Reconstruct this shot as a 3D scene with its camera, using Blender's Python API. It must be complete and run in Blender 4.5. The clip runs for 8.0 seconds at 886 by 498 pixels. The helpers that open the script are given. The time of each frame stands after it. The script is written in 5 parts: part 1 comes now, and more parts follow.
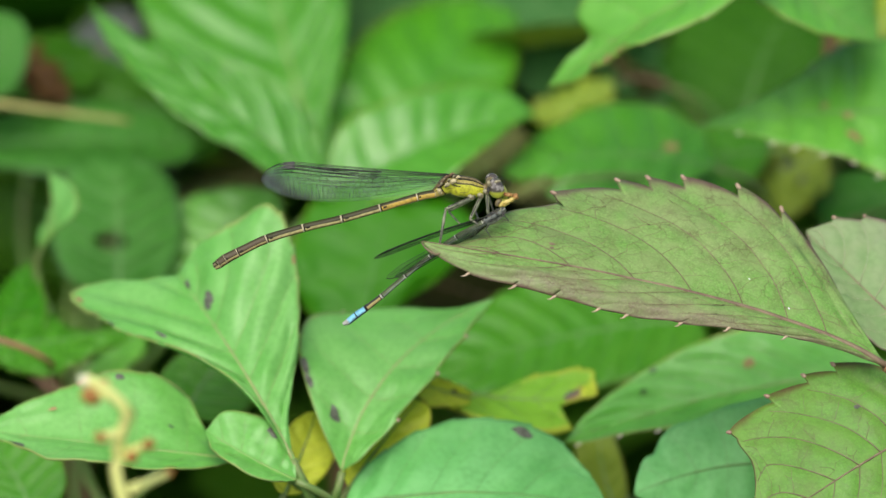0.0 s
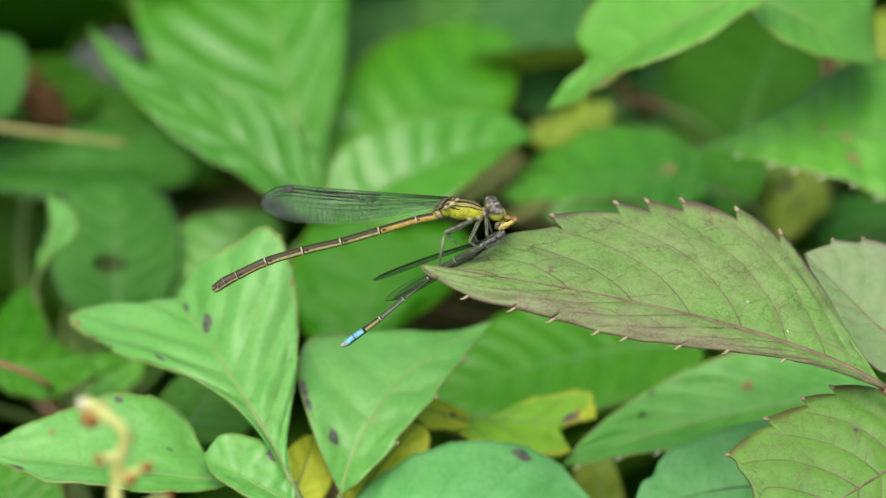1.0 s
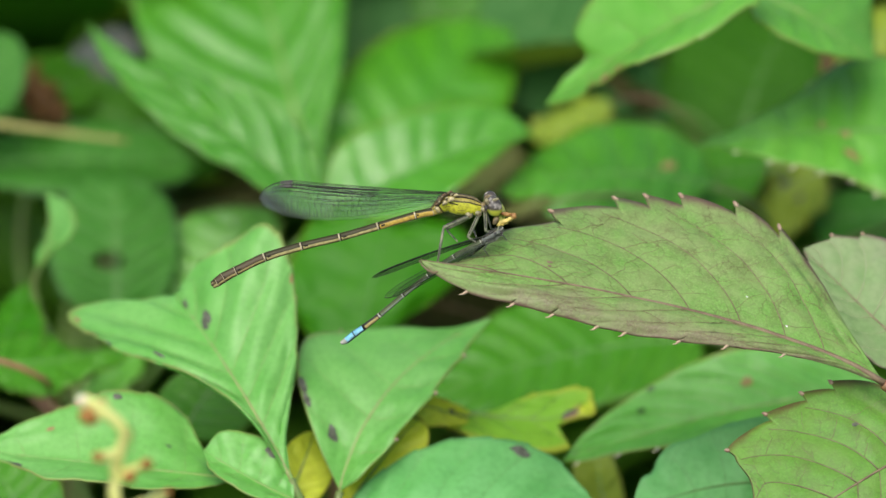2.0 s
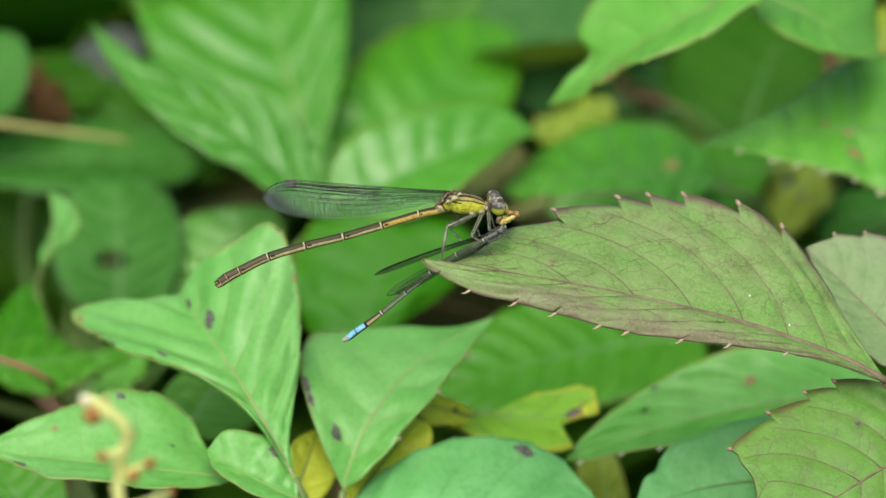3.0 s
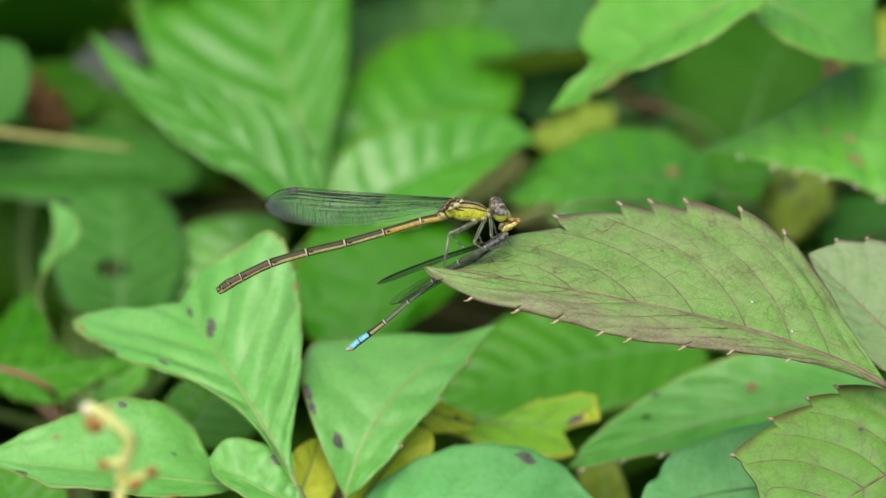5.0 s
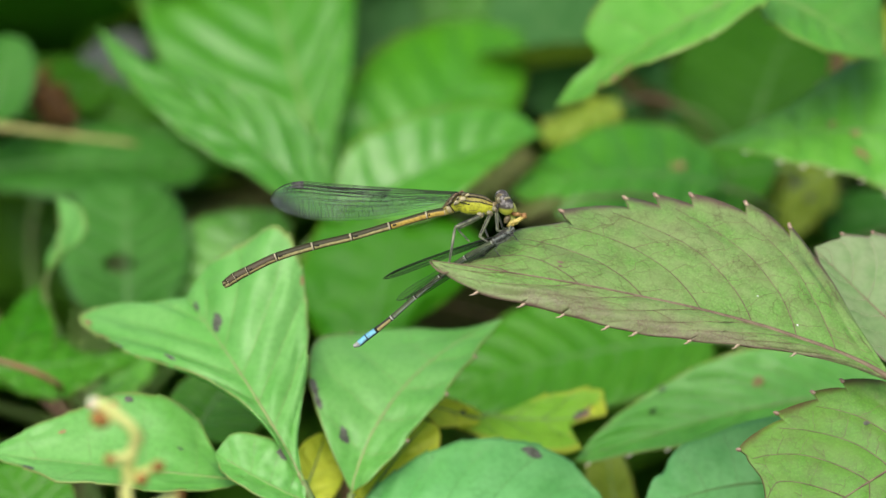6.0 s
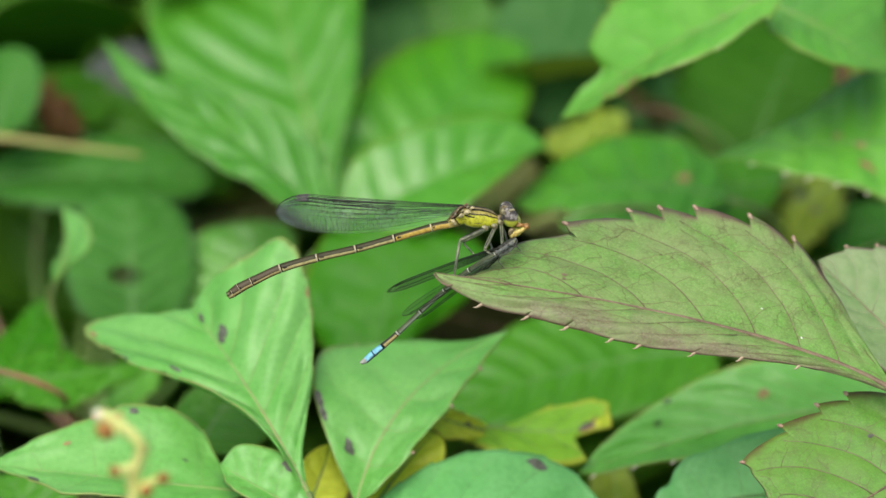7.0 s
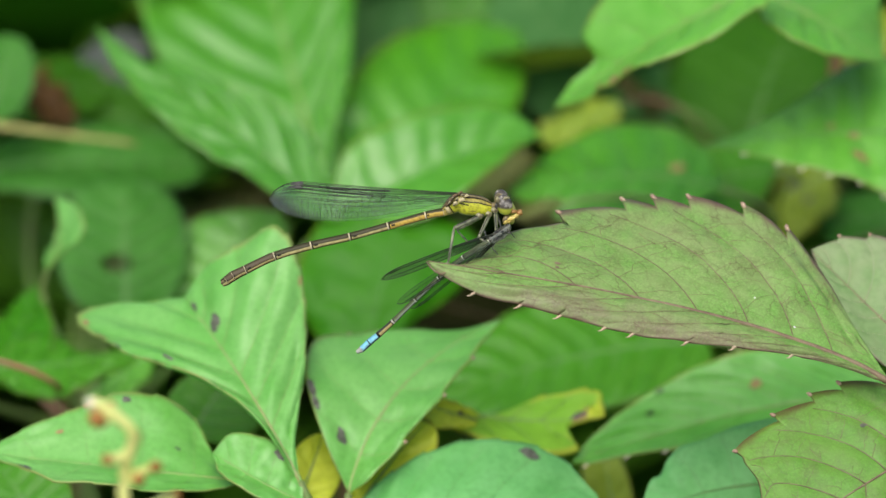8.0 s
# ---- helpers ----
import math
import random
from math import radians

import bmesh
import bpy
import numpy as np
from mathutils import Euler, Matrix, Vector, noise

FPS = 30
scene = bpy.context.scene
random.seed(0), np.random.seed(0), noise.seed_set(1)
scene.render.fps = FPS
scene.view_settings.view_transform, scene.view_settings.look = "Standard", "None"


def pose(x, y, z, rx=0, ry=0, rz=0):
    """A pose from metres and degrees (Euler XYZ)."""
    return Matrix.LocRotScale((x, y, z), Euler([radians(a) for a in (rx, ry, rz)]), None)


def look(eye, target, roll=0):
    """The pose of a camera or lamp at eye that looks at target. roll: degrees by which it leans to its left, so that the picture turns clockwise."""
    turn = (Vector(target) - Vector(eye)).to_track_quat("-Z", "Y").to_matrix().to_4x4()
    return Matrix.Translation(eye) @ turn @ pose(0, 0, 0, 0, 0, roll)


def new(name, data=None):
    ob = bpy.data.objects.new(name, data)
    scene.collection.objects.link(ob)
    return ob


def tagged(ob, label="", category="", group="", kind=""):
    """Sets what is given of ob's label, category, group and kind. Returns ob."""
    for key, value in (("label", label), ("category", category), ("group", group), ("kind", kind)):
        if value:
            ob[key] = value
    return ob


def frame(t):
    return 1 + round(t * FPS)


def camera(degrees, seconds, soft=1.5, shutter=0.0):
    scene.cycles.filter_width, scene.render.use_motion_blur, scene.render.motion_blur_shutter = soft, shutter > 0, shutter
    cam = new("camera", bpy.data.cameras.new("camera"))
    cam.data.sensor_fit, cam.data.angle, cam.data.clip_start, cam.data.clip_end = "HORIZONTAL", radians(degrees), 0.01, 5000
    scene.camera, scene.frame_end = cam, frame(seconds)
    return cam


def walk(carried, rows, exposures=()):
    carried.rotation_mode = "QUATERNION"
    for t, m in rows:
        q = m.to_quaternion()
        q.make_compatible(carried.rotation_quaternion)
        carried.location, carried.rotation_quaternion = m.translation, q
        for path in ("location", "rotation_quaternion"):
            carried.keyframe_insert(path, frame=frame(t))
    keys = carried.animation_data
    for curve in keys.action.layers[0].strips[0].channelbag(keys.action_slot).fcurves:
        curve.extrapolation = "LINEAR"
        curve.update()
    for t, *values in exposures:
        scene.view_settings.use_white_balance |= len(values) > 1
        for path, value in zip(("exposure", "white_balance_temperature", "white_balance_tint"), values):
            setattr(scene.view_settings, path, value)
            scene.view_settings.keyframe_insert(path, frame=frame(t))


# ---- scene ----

# Millimetres about the perch along the camera's axes: a across, b up, d along the sight line. Points are placed to fit
# that view.
TILT = radians(25)
PERCH = Vector((0, 0, 0.35))
SIDE = Vector((1, 0, 0))
RISE = Vector((0, math.sin(TILT), math.cos(TILT)))
DEEP = Vector((0, math.cos(TILT), -math.sin(TILT)))


def turn_of(p):
    return (SIDE * p[0] + RISE * p[1] + DEEP * p[2]) * 0.001


def spot(p):
    return PERCH + turn_of(p)


# ---- camera ----
EYE = spot((0, 0, -450))
cam = camera(12.0, 8.0, soft=1.5)
cam.data.dof.use_dof = True
cam.data.dof.focus_distance = 0.45
cam.data.dof.aperture_fstop = 17.0
walk(cam, [
    (0.0, look(EYE, spot((-0.066, -2.094, 0)), 0.222)),
    (0.5, look(EYE, spot((-0.011, -1.013, 0)), 0.245)),
    (1.0, look(EYE, spot((0.063, 0.333, 0)), 0.186)),
    (1.5, look(EYE, spot((0.234, 0.516, 0)), 0.160)),
    (1.7, look(EYE, spot((0.270, 0.330, 0)), 0.150)),
    (2.8, look(EYE, spot((-0.168, -0.480, 0)), 0.085)),
    (3.0, look(EYE, spot((-0.179, -0.122, 0)), 0.077)),
    (3.5, look(EYE, spot((-0.000, 0.000, 0)), 0.000)),
    (4.0, look(EYE, spot((0.116, -0.208, 0)), -0.022)),
    (4.5, look(EYE, spot((0.032, 0.059, 0)), -0.070)),
    (4.7, look(EYE, spot((-0.058, 0.325, 0)), -0.090)),
    (5.8, look(EYE, spot((-0.859, 1.097, 0)), -0.195)),
    (6.0, look(EYE, spot((-0.951, 0.099, 0)), -0.195)),
    (6.5, look(EYE, spot((-1.240, -0.322, 0)), -0.234)),
    (7.0, look(EYE, spot((-1.505, 1.360, 0)), -0.175)),
    (7.5, look(EYE, spot((-1.442, 0.531, 0)), -0.027)),
    (8.0, look(EYE, spot((-0.753, 0.207, 0)), 0.014)),
], exposures=[(0.0, 0.35), (8.0, 0.35)])

# ---- light: a bright overcast sky ----
world = bpy.data.worlds.new("overcast_sky")
world.use_nodes = True
scene.world = world
wn = world.node_tree.nodes
sky = wn.new("ShaderNodeTexSky")
sky.sky_type = "NISHITA"
sky.sun_disc = False
sky.sun_elevation = radians(62)
sky.sun_rotation = radians(200)
sky.air_density = 1.0
sky.dust_density = 4.0
wn["Background"].inputs["Strength"].default_value = 0.13
world.node_tree.links.new(sky.outputs["Color"], wn["Background"].inputs["Color"])
sun_data = bpy.data.lights.new("sun", "SUN")
sun_data.energy = 2.2
sun_data.angle = radians(50)
sun_data.color = (1.0, 0.97, 0.9)
sun = new("sun", sun_data)
sun.matrix_world = look((-0.3, -1.0, 1.5), (0, 0, 0))

# ---- materials ----


def material(name, rough=0.5, spec=0.5):
    m = bpy.data.materials.new(name)
    m.use_nodes = True
    n = m.node_tree.nodes
    b = n["Principled BSDF"]
    b.inputs["Roughness"].default_value = rough
    b.inputs["Specular IOR Level"].default_value = spec
    return m, n, m.node_tree.links, b


def mixed(n, links, fac, a, b, mode="MIX"):
    """A colour mix of sockets or colours."""
    x = n.new("ShaderNodeMix")
    x.data_type, x.blend_type = "RGBA", mode
    for key, value in ((0, fac), (6, a), (7, b)):
        if hasattr(value, "links"):
            links.new(value, x.inputs[key])
        elif key:
            x.inputs[key].default_value = (*value, 1)
        else:
            x.inputs[key].default_value = value
    return x.outputs[2]


def ramped(n, links, socket, lo, hi):
    r = n.new("ShaderNodeMapRange")
    r.interpolation_type = "SMOOTHSTEP"
    links.new(socket, r.inputs[0])
    r.inputs[1].default_value, r.inputs[2].default_value = lo, hi
    return r.outputs[0]


def noisy(n, links, vector, scale, detail=4.0):
    t = n.new("ShaderNodeTexNoise")
    t.inputs["Scale"].default_value, t.inputs["Detail"].default_value = scale, detail
    if vector is not None:
        links.new(vector, t.inputs["Vector"])
    return t.outputs["Fac"]


def maths(n, links, op, a, b=0.0):
    x = n.new("ShaderNodeMath")
    x.operation = op
    for i, value in enumerate((a, b)):
        if hasattr(value, "links"):
            links.new(value, x.inputs[i])
        else:
            x.inputs[i].default_value = value
    return x.outputs[0]


def leaf_material(name, young, old, margin, margin_from=0.93, rough=0.42, glow=0.25, net=0.0, blush=None, blush_from=0.55, speck=0.0, spec=0.35, ends=None, uneven=0.0, lit=(0.30, 0.42, 0.03)):
    """A living leaf: two greens in soft blotches, a coloured margin, a net of fine veins, light coming through."""
    m, n, links, b = material(name, rough, spec)
    co = n.new("ShaderNodeTexCoord")
    where = co.outputs["Object"]
    uv = n.new("ShaderNodeUVMap")
    uv.uv_map = "blade"
    sep = n.new("ShaderNodeSeparateXYZ")
    links.new(uv.outputs[0], sep.inputs[0])
    along, across = sep.outputs[0], maths(n, links, "ABSOLUTE", sep.outputs[1])
    blotch = ramped(n, links, noisy(n, links, where, 110, 5), 0.35, 0.68)
    col = mixed(n, links, blotch, young, old)
    info = n.new("ShaderNodeObjectInfo")
    col = mixed(n, links, maths(n, links, "MULTIPLY", info.outputs["Random"], 0.3), col, old)
    fine = ramped(n, links, noisy(n, links, where, 1500, 5), 0.35, 0.7)
    col = mixed(n, links, maths(n, links, "MULTIPLY", fine, 0.45), col, tuple(c * 0.70 for c in young))
    if blush:
        cloud = maths(n, links, "ADD", maths(n, links, "MULTIPLY", noisy(n, links, where, 75, 5), 0.6), maths(n, links, "MULTIPLY", noisy(n, links, where, 260, 5), 0.4))
        cloud = maths(n, links, "SUBTRACT", cloud, maths(n, links, "MULTIPLY", sep.outputs[1], uneven))
        cloud = maths(n, links, "SUBTRACT", cloud, maths(n, links, "MULTIPLY", ramped(n, links, along, 0.72, 1.0), 0.3))
        red = ramped(n, links, maths(n, links, "ADD", maths(n, links, "MULTIPLY", across, 0.35), cloud), blush_from, blush_from + 0.3)
        col = mixed(n, links, maths(n, links, "MULTIPLY", red, 0.68), col, blush)
    if net:
        mm = n.new("ShaderNodeUVMap")
        mm.uv_map = "size"
        vor = n.new("ShaderNodeTexVoronoi")
        vor.feature = "DISTANCE_TO_EDGE"
        vor.inputs["Scale"].default_value = 0.6
        warp = n.new("ShaderNodeVectorMath")
        warp.operation = "ADD"
        nz = n.new("ShaderNodeTexNoise")
        nz.inputs["Scale"].default_value = 0.8
        links.new(mm.outputs[0], nz.inputs["Vector"])
        links.new(mm.outputs[0], warp.inputs[0])
        links.new(nz.outputs["Color"], warp.inputs[1])
        links.new(warp.outputs[0], vor.inputs["Vector"])
        thin = ramped(n, links, vor.outputs["Distance"], 0.06, 0.0)
        patchy = ramped(n, links, noisy(n, links, where, 170, 2), 0.30, 0.66)
        thin = maths(n, links, "MULTIPLY", thin, maths(n, links, "MULTIPLY", patchy, net))
        col = mixed(n, links, thin, col, (0.075, 0.045, 0.022))
        small = n.new("ShaderNodeTexVoronoi")
        small.feature = "DISTANCE_TO_EDGE"
        small.inputs["Scale"].default_value = 2.4
        links.new(warp.outputs[0], small.inputs["Vector"])
        col = mixed(n, links, maths(n, links, "MULTIPLY", ramped(n, links, small.outputs["Distance"], 0.14, 0.0), net * 0.42), col, (0.12, 0.13, 0.05))
        tarnish = ramped(n, links, noisy(n, links, where, 360, 5), 0.45, 0.68)
        col = mixed(n, links, maths(n, links, "MULTIPLY", tarnish, 0.4), col, (0.13, 0.15, 0.05))
        dust = ramped(n, links, noisy(n, links, where, 4200, 3), 0.48, 0.66)
        col = mixed(n, links, maths(n, links, "MULTIPLY", dust, 0.25), col, tuple(min(1, c * 1.55) for c in old))
        grime = ramped(n, links, noisy(n, links, where, 3100, 4), 0.52, 0.70)
        col = mixed(n, links, maths(n, links, "MULTIPLY", grime, 0.3), col, (0.09, 0.10, 0.045))
    if ends:
        far_end = ramped(n, links, maths(n, links, "ABSOLUTE", maths(n, links, "SUBTRACT", maths(n, links, "ADD", along, maths(n, links, "MULTIPLY", maths(n, links, "SUBTRACT", blotch, 0.5), 0.12)), 0.5)), 0.31, 0.42)
        col = mixed(n, links, far_end, col, ends)
    mottle = ramped(n, links, noisy(n, links, where, 420, 4), 0.42, 0.66)
    col = mixed(n, links, maths(n, links, "MULTIPLY", mottle, 0.5), col, old)
    edge = ramped(n, links, maths(n, links, "ADD", across, maths(n, links, "MULTIPLY", noisy(n, links, where, 260, 3), 0.1)), margin_from + 0.03, margin_from + 0.1)
    col = mixed(n, links, maths(n, links, "MULTIPLY", edge, 0.8), col, margin)
    if speck:
        dots = ramped(n, links, noisy(n, links, where, 420, 2), 0.70, 0.76)
        col = mixed(n, links, maths(n, links, "MULTIPLY", dots, speck), col, (0.05, 0.04, 0.03))
    links.new(col, b.inputs["Base Color"])
    bump = n.new("ShaderNodeBump")
    bump.inputs["Strength"].default_value, bump.inputs["Distance"].default_value = 0.35, 0.0002
    high = noisy(n, links, where, 1300, 4)
    if net:
        bump.inputs["Strength"].default_value, bump.inputs["Distance"].default_value = 0.6, 0.0002
        high = maths(n, links, "ADD", maths(n, links, "MULTIPLY", high, 0.8), maths(n, links, "MULTIPLY", ramped(n, links, vor.outputs["Distance"], 0.0, 0.3), 0.16))
    links.new(high, bump.inputs["Height"])
    links.new(bump.outputs[0], b.inputs["Normal"])
    rg = n.new("ShaderNodeMapRange")
    links.new(noisy(n, links, where, 200, 3), rg.inputs[0])
    rg.inputs[3].default_value, rg.inputs[4].default_value = rough - 0.08, rough + 0.12
    links.new(rg.outputs[0], b.inputs["Roughness"])
    thru = n.new("ShaderNodeBsdfTranslucent")
    links.new(mixed(n, links, 0.6, col, lit), thru.inputs["Color"])
    mix = n.new("ShaderNodeMixShader")
    mix.inputs[0].default_value = glow
    links.new(b.outputs[0], mix.inputs[1])
    links.new(thru.outputs[0], mix.inputs[2])
    links.new(mix.outputs[0], n["Material Output"].inputs["Surface"])
    return m


def plain_material(name, a, b2, scale=600, rough=0.5, spec=0.5, relief=0.0001):
    """Two tones in grain, with fine relief."""
    m, n, links, b = material(name, rough, spec)
    co = n.new("ShaderNodeTexCoord")
    g = ramped(n, links, noisy(n, links, co.outputs["Object"], scale, 5), 0.3, 0.7)
    links.new(mixed(n, links, g, a, b2), b.inputs["Base Color"])
    bump = n.new("ShaderNodeBump")
    bump.inputs["Strength"].default_value, bump.inputs["Distance"].default_value = 0.4, relief
    links.new(noisy(n, links, co.outputs["Object"], scale * 2.3, 4), bump.inputs["Height"])
    links.new(bump.outputs[0], b.inputs["Normal"])
    return m


LEAF_PURPLE = leaf_material("purple_tinged_leaf", (0.13, 0.36, 0.045), (0.225, 0.335, 0.105), (0.15, 0.075, 0.068), 0.955, rough=0.5, glow=0.12, net=0.7, blush=(0.25, 0.15, 0.14), blush_from=0.59, uneven=0.17)
LEAF_GREY = leaf_material("grey_green_leaf", (0.17, 0.31, 0.10), (0.23, 0.31, 0.14), (0.20, 0.12, 0.11), 0.95, rough=0.5, glow=0.12, blush=(0.28, 0.22, 0.20), blush_from=0.70)
LEAF_OLIVE = leaf_material("olive_leaf", (0.105, 0.30, 0.03), (0.14, 0.305, 0.042), (0.13, 0.07, 0.04), 0.96, rough=0.5, glow=0.15, net=0.4)
LEAF_PALE = leaf_material("pale_fresh_leaf", (0.135, 0.45, 0.065), (0.20, 0.515, 0.115), (0.30, 0.34, 0.09), 0.96, rough=0.42, glow=0.22, spec=0.62)
LEAF_FRESH = leaf_material("fresh_green_leaf", (0.11, 0.41, 0.028), (0.155, 0.455, 0.05), (0.24, 0.30, 0.05), 0.95, rough=0.38, glow=0.22, spec=0.65)
LEAF_GLOSS = leaf_material("glossy_green_leaf", (0.058, 0.285, 0.006), (0.08, 0.32, 0.012), (0.20, 0.27, 0.04), 0.95, rough=0.36, glow=0.15, spec=0.72, lit=(0.15, 0.40, 0.02))
LEAF_SHINY = leaf_material("shiny_green_leaf", (0.054, 0.275, 0.005), (0.076, 0.31, 0.013), (0.16, 0.32, 0.04), 0.97, rough=0.42, glow=0.2, spec=0.75, lit=(0.15, 0.40, 0.02))
LEAF_MID = leaf_material("mid_green_leaf", (0.052, 0.255, 0.006), (0.075, 0.285, 0.012), (0.12, 0.21, 0.03), 0.95, rough=0.42, glow=0.25, spec=0.32, lit=(0.15, 0.40, 0.02))
LEAF_BLUISH = leaf_material("bluish_green_leaf", (0.13, 0.455, 0.108), (0.178, 0.51, 0.155), (0.16, 0.44, 0.14), 0.96, rough=0.5, glow=0.15, spec=0.4)
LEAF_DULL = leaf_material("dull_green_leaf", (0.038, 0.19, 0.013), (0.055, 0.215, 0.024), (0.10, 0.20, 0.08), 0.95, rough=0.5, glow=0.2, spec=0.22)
# darker greens that put the inner leaves' shade into their colour
LEAF_SHADED = leaf_material("shade_toned_leaf", (0.024, 0.112, 0.004), (0.036, 0.138, 0.007), (0.06, 0.12, 0.02), 0.95, rough=0.5, glow=0.2, spec=0.12, lit=(0.15, 0.40, 0.02))
LEAF_UNDER = leaf_material("undergrowth_leaf", (0.045, 0.17, 0.007), (0.07, 0.19, 0.013), (0.08, 0.12, 0.02), 0.95, rough=0.45, glow=0.25)
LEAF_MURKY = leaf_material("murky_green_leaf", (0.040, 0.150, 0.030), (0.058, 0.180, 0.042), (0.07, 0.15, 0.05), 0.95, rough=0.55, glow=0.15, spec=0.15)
LEAF_YELLOW = leaf_material("yellowing_leaf", (0.80, 0.88, 0.08), (0.72, 0.80, 0.06), (0.50, 0.45, 0.07), 0.95, rough=0.5, glow=0.3, speck=0.3, lit=(0.76, 0.80, 0.06))
LEAF_OCHRE = leaf_material("olive_yellow_leaf", (0.31, 0.43, 0.035), (0.24, 0.36, 0.03), (0.20, 0.18, 0.04), 0.95, rough=0.5, glow=0.3, speck=0.6)
LEAF_LIME = leaf_material("lime_leaf", (0.29, 0.61, 0.04), (0.24, 0.56, 0.035), (0.50, 0.56, 0.05), 0.90, rough=0.5, glow=0.3, ends=(0.90, 0.84, 0.06), lit=(0.50, 0.60, 0.04))
LEAF_BROWNING = leaf_material("olive_brown_leaf", (0.085, 0.108, 0.022), (0.105, 0.09, 0.028), (0.07, 0.06, 0.02), 0.9, rough=0.6, glow=0.15)
LEAF_BRIGHT = leaf_material("bright_glossy_leaf", (0.125, 0.49, 0.045), (0.165, 0.535, 0.07), (0.28, 0.34, 0.06), 0.95, rough=0.38, glow=0.22, spec=0.8)
LEAF_SHEER = leaf_material("thin_green_leaf", (0.040, 0.245, 0.002), (0.055, 0.265, 0.005), (0.14, 0.26, 0.02), 0.95, rough=0.42, glow=0.38, spec=0.24, lit=(0.15, 0.40, 0.02))
LEAF_ASHEN = leaf_material("ash_grey_leaf", (0.045, 0.06, 0.05), (0.07, 0.09, 0.075), (0.06, 0.06, 0.05), 0.95, rough=0.6, glow=0.1)
# near-black brown-green that puts the shade of foliage gaps into leaf colour
LEAF_GAP_DARK = leaf_material("gap_dark_leaf", (0.025, 0.034, 0.007), (0.040, 0.040, 0.010), (0.045, 0.035, 0.015), 0.9, rough=0.7, glow=0.1, spec=0.08)
LEAF_RUST = leaf_material("rusty_dead_leaf", (0.10, 0.055, 0.018), (0.15, 0.08, 0.028), (0.07, 0.04, 0.025), 0.9, rough=0.7, glow=0.1, spec=0.1)
LEAF_KHAKI = leaf_material("khaki_dying_leaf", (0.125, 0.15, 0.028), (0.10, 0.11, 0.026), (0.08, 0.08, 0.025), 0.9, rough=0.6, glow=0.2)
VEIN_PURPLE = plain_material("purple_vein", (0.125, 0.08, 0.048), (0.21, 0.165, 0.09), 900)
VEIN_SAGE = plain_material("sage_vein", (0.24, 0.30, 0.14), (0.30, 0.30, 0.17), 900)
VEIN_FAINT = plain_material("faint_brown_vein", (0.13, 0.10, 0.045), (0.19, 0.17, 0.07), 900)
RIB_ROSE = plain_material("rosy_tan_midrib", (0.23, 0.175, 0.10), (0.13, 0.085, 0.05), 700)
VEIN_PALE = plain_material("pale_vein", (0.17, 0.36, 0.07), (0.25, 0.30, 0.10), 700)
VEIN_TAN = plain_material("tan_vein", (0.30, 0.31, 0.12), (0.26, 0.34, 0.11), 700)
VEIN_GREEN = plain_material("green_vein", (0.10, 0.26, 0.06), (0.14, 0.28, 0.07), 700)
TOOTH_BROWN = plain_material("brown_tooth_tip", (0.30, 0.19, 0.13), (0.42, 0.31, 0.21), 1500)
TOOTH_TAN = plain_material("tan_tooth_tip", (0.40, 0.27, 0.17), (0.52, 0.42, 0.28), 1500)
STEM_GREEN = plain_material("green_stem", (0.12, 0.25, 0.05), (0.15, 0.20, 0.06), 300)
STEM_BROWN = plain_material("brown_stem", (0.12, 0.07, 0.04), (0.20, 0.11, 0.06), 250)
STEM_RED = plain_material("reddish_stem", (0.28, 0.10, 0.06), (0.20, 0.12, 0.05), 250)
BLEMISH = plain_material("dark_blemish", (0.05, 0.06, 0.035), (0.14, 0.145, 0.11), 1800, 0.7)
STRAW = plain_material("dry_straw", (0.33, 0.31, 0.09), (0.26, 0.27, 0.07), 400)
BUD_BROWN = plain_material("brown_bud", (0.36, 0.17, 0.03), (0.25, 0.11, 0.02), 900)
STALK_LIME = plain_material("lime_stalk", (0.62, 0.64, 0.22), (0.50, 0.56, 0.15), 500)
PETAL_CREAM = plain_material("withered_cream_petal", (0.80, 0.78, 0.60), (0.66, 0.60, 0.40), 900)
SPECK_WHITE = plain_material("white_speck", (0.75, 0.76, 0.72), (0.6, 0.62, 0.55), 900)
SPECK_DIM = plain_material("faint_mark", (0.10, 0.24, 0.05), (0.08, 0.18, 0.05), 900)
SPECK_TAN = plain_material("tan_mark", (0.36, 0.30, 0.10), (0.28, 0.20, 0.08), 900)
SPECK_RUST = plain_material("rusty_mark", (0.32, 0.17, 0.08), (0.26, 0.20, 0.07), 900)
SOIL = plain_material("dark_soil", (0.035, 0.025, 0.016), (0.07, 0.05, 0.03), 60, 0.9, 0.2, 0.004)

# ---- builders ----


def part(name, bm, mat, parent, label="", smooth=True, at=None):
    """Links a bmesh, given in metres about its own origin, as one mesh object under a thing or part."""
    me = bpy.data.meshes.new(name)
    bm.to_mesh(me)
    bm.free()
    if smooth:
        me.shade_smooth()
    me.materials.append(mat)
    ob = new(name, me)
    ob.parent = parent
    if at is not None:
        ob.location = at
    return tagged(ob, label) if label else ob


def thing(name, at, label, category, group="", kind=""):
    ob = new(name)
    ob.empty_display_size = 0.01
    ob.location = at
    return tagged(ob, label, category, group, kind)


def bez(p0, p1, p2, s):
    return p0 * (1 - s) ** 2 + p1 * (2 * s * (1 - s)) + p2 * s * s


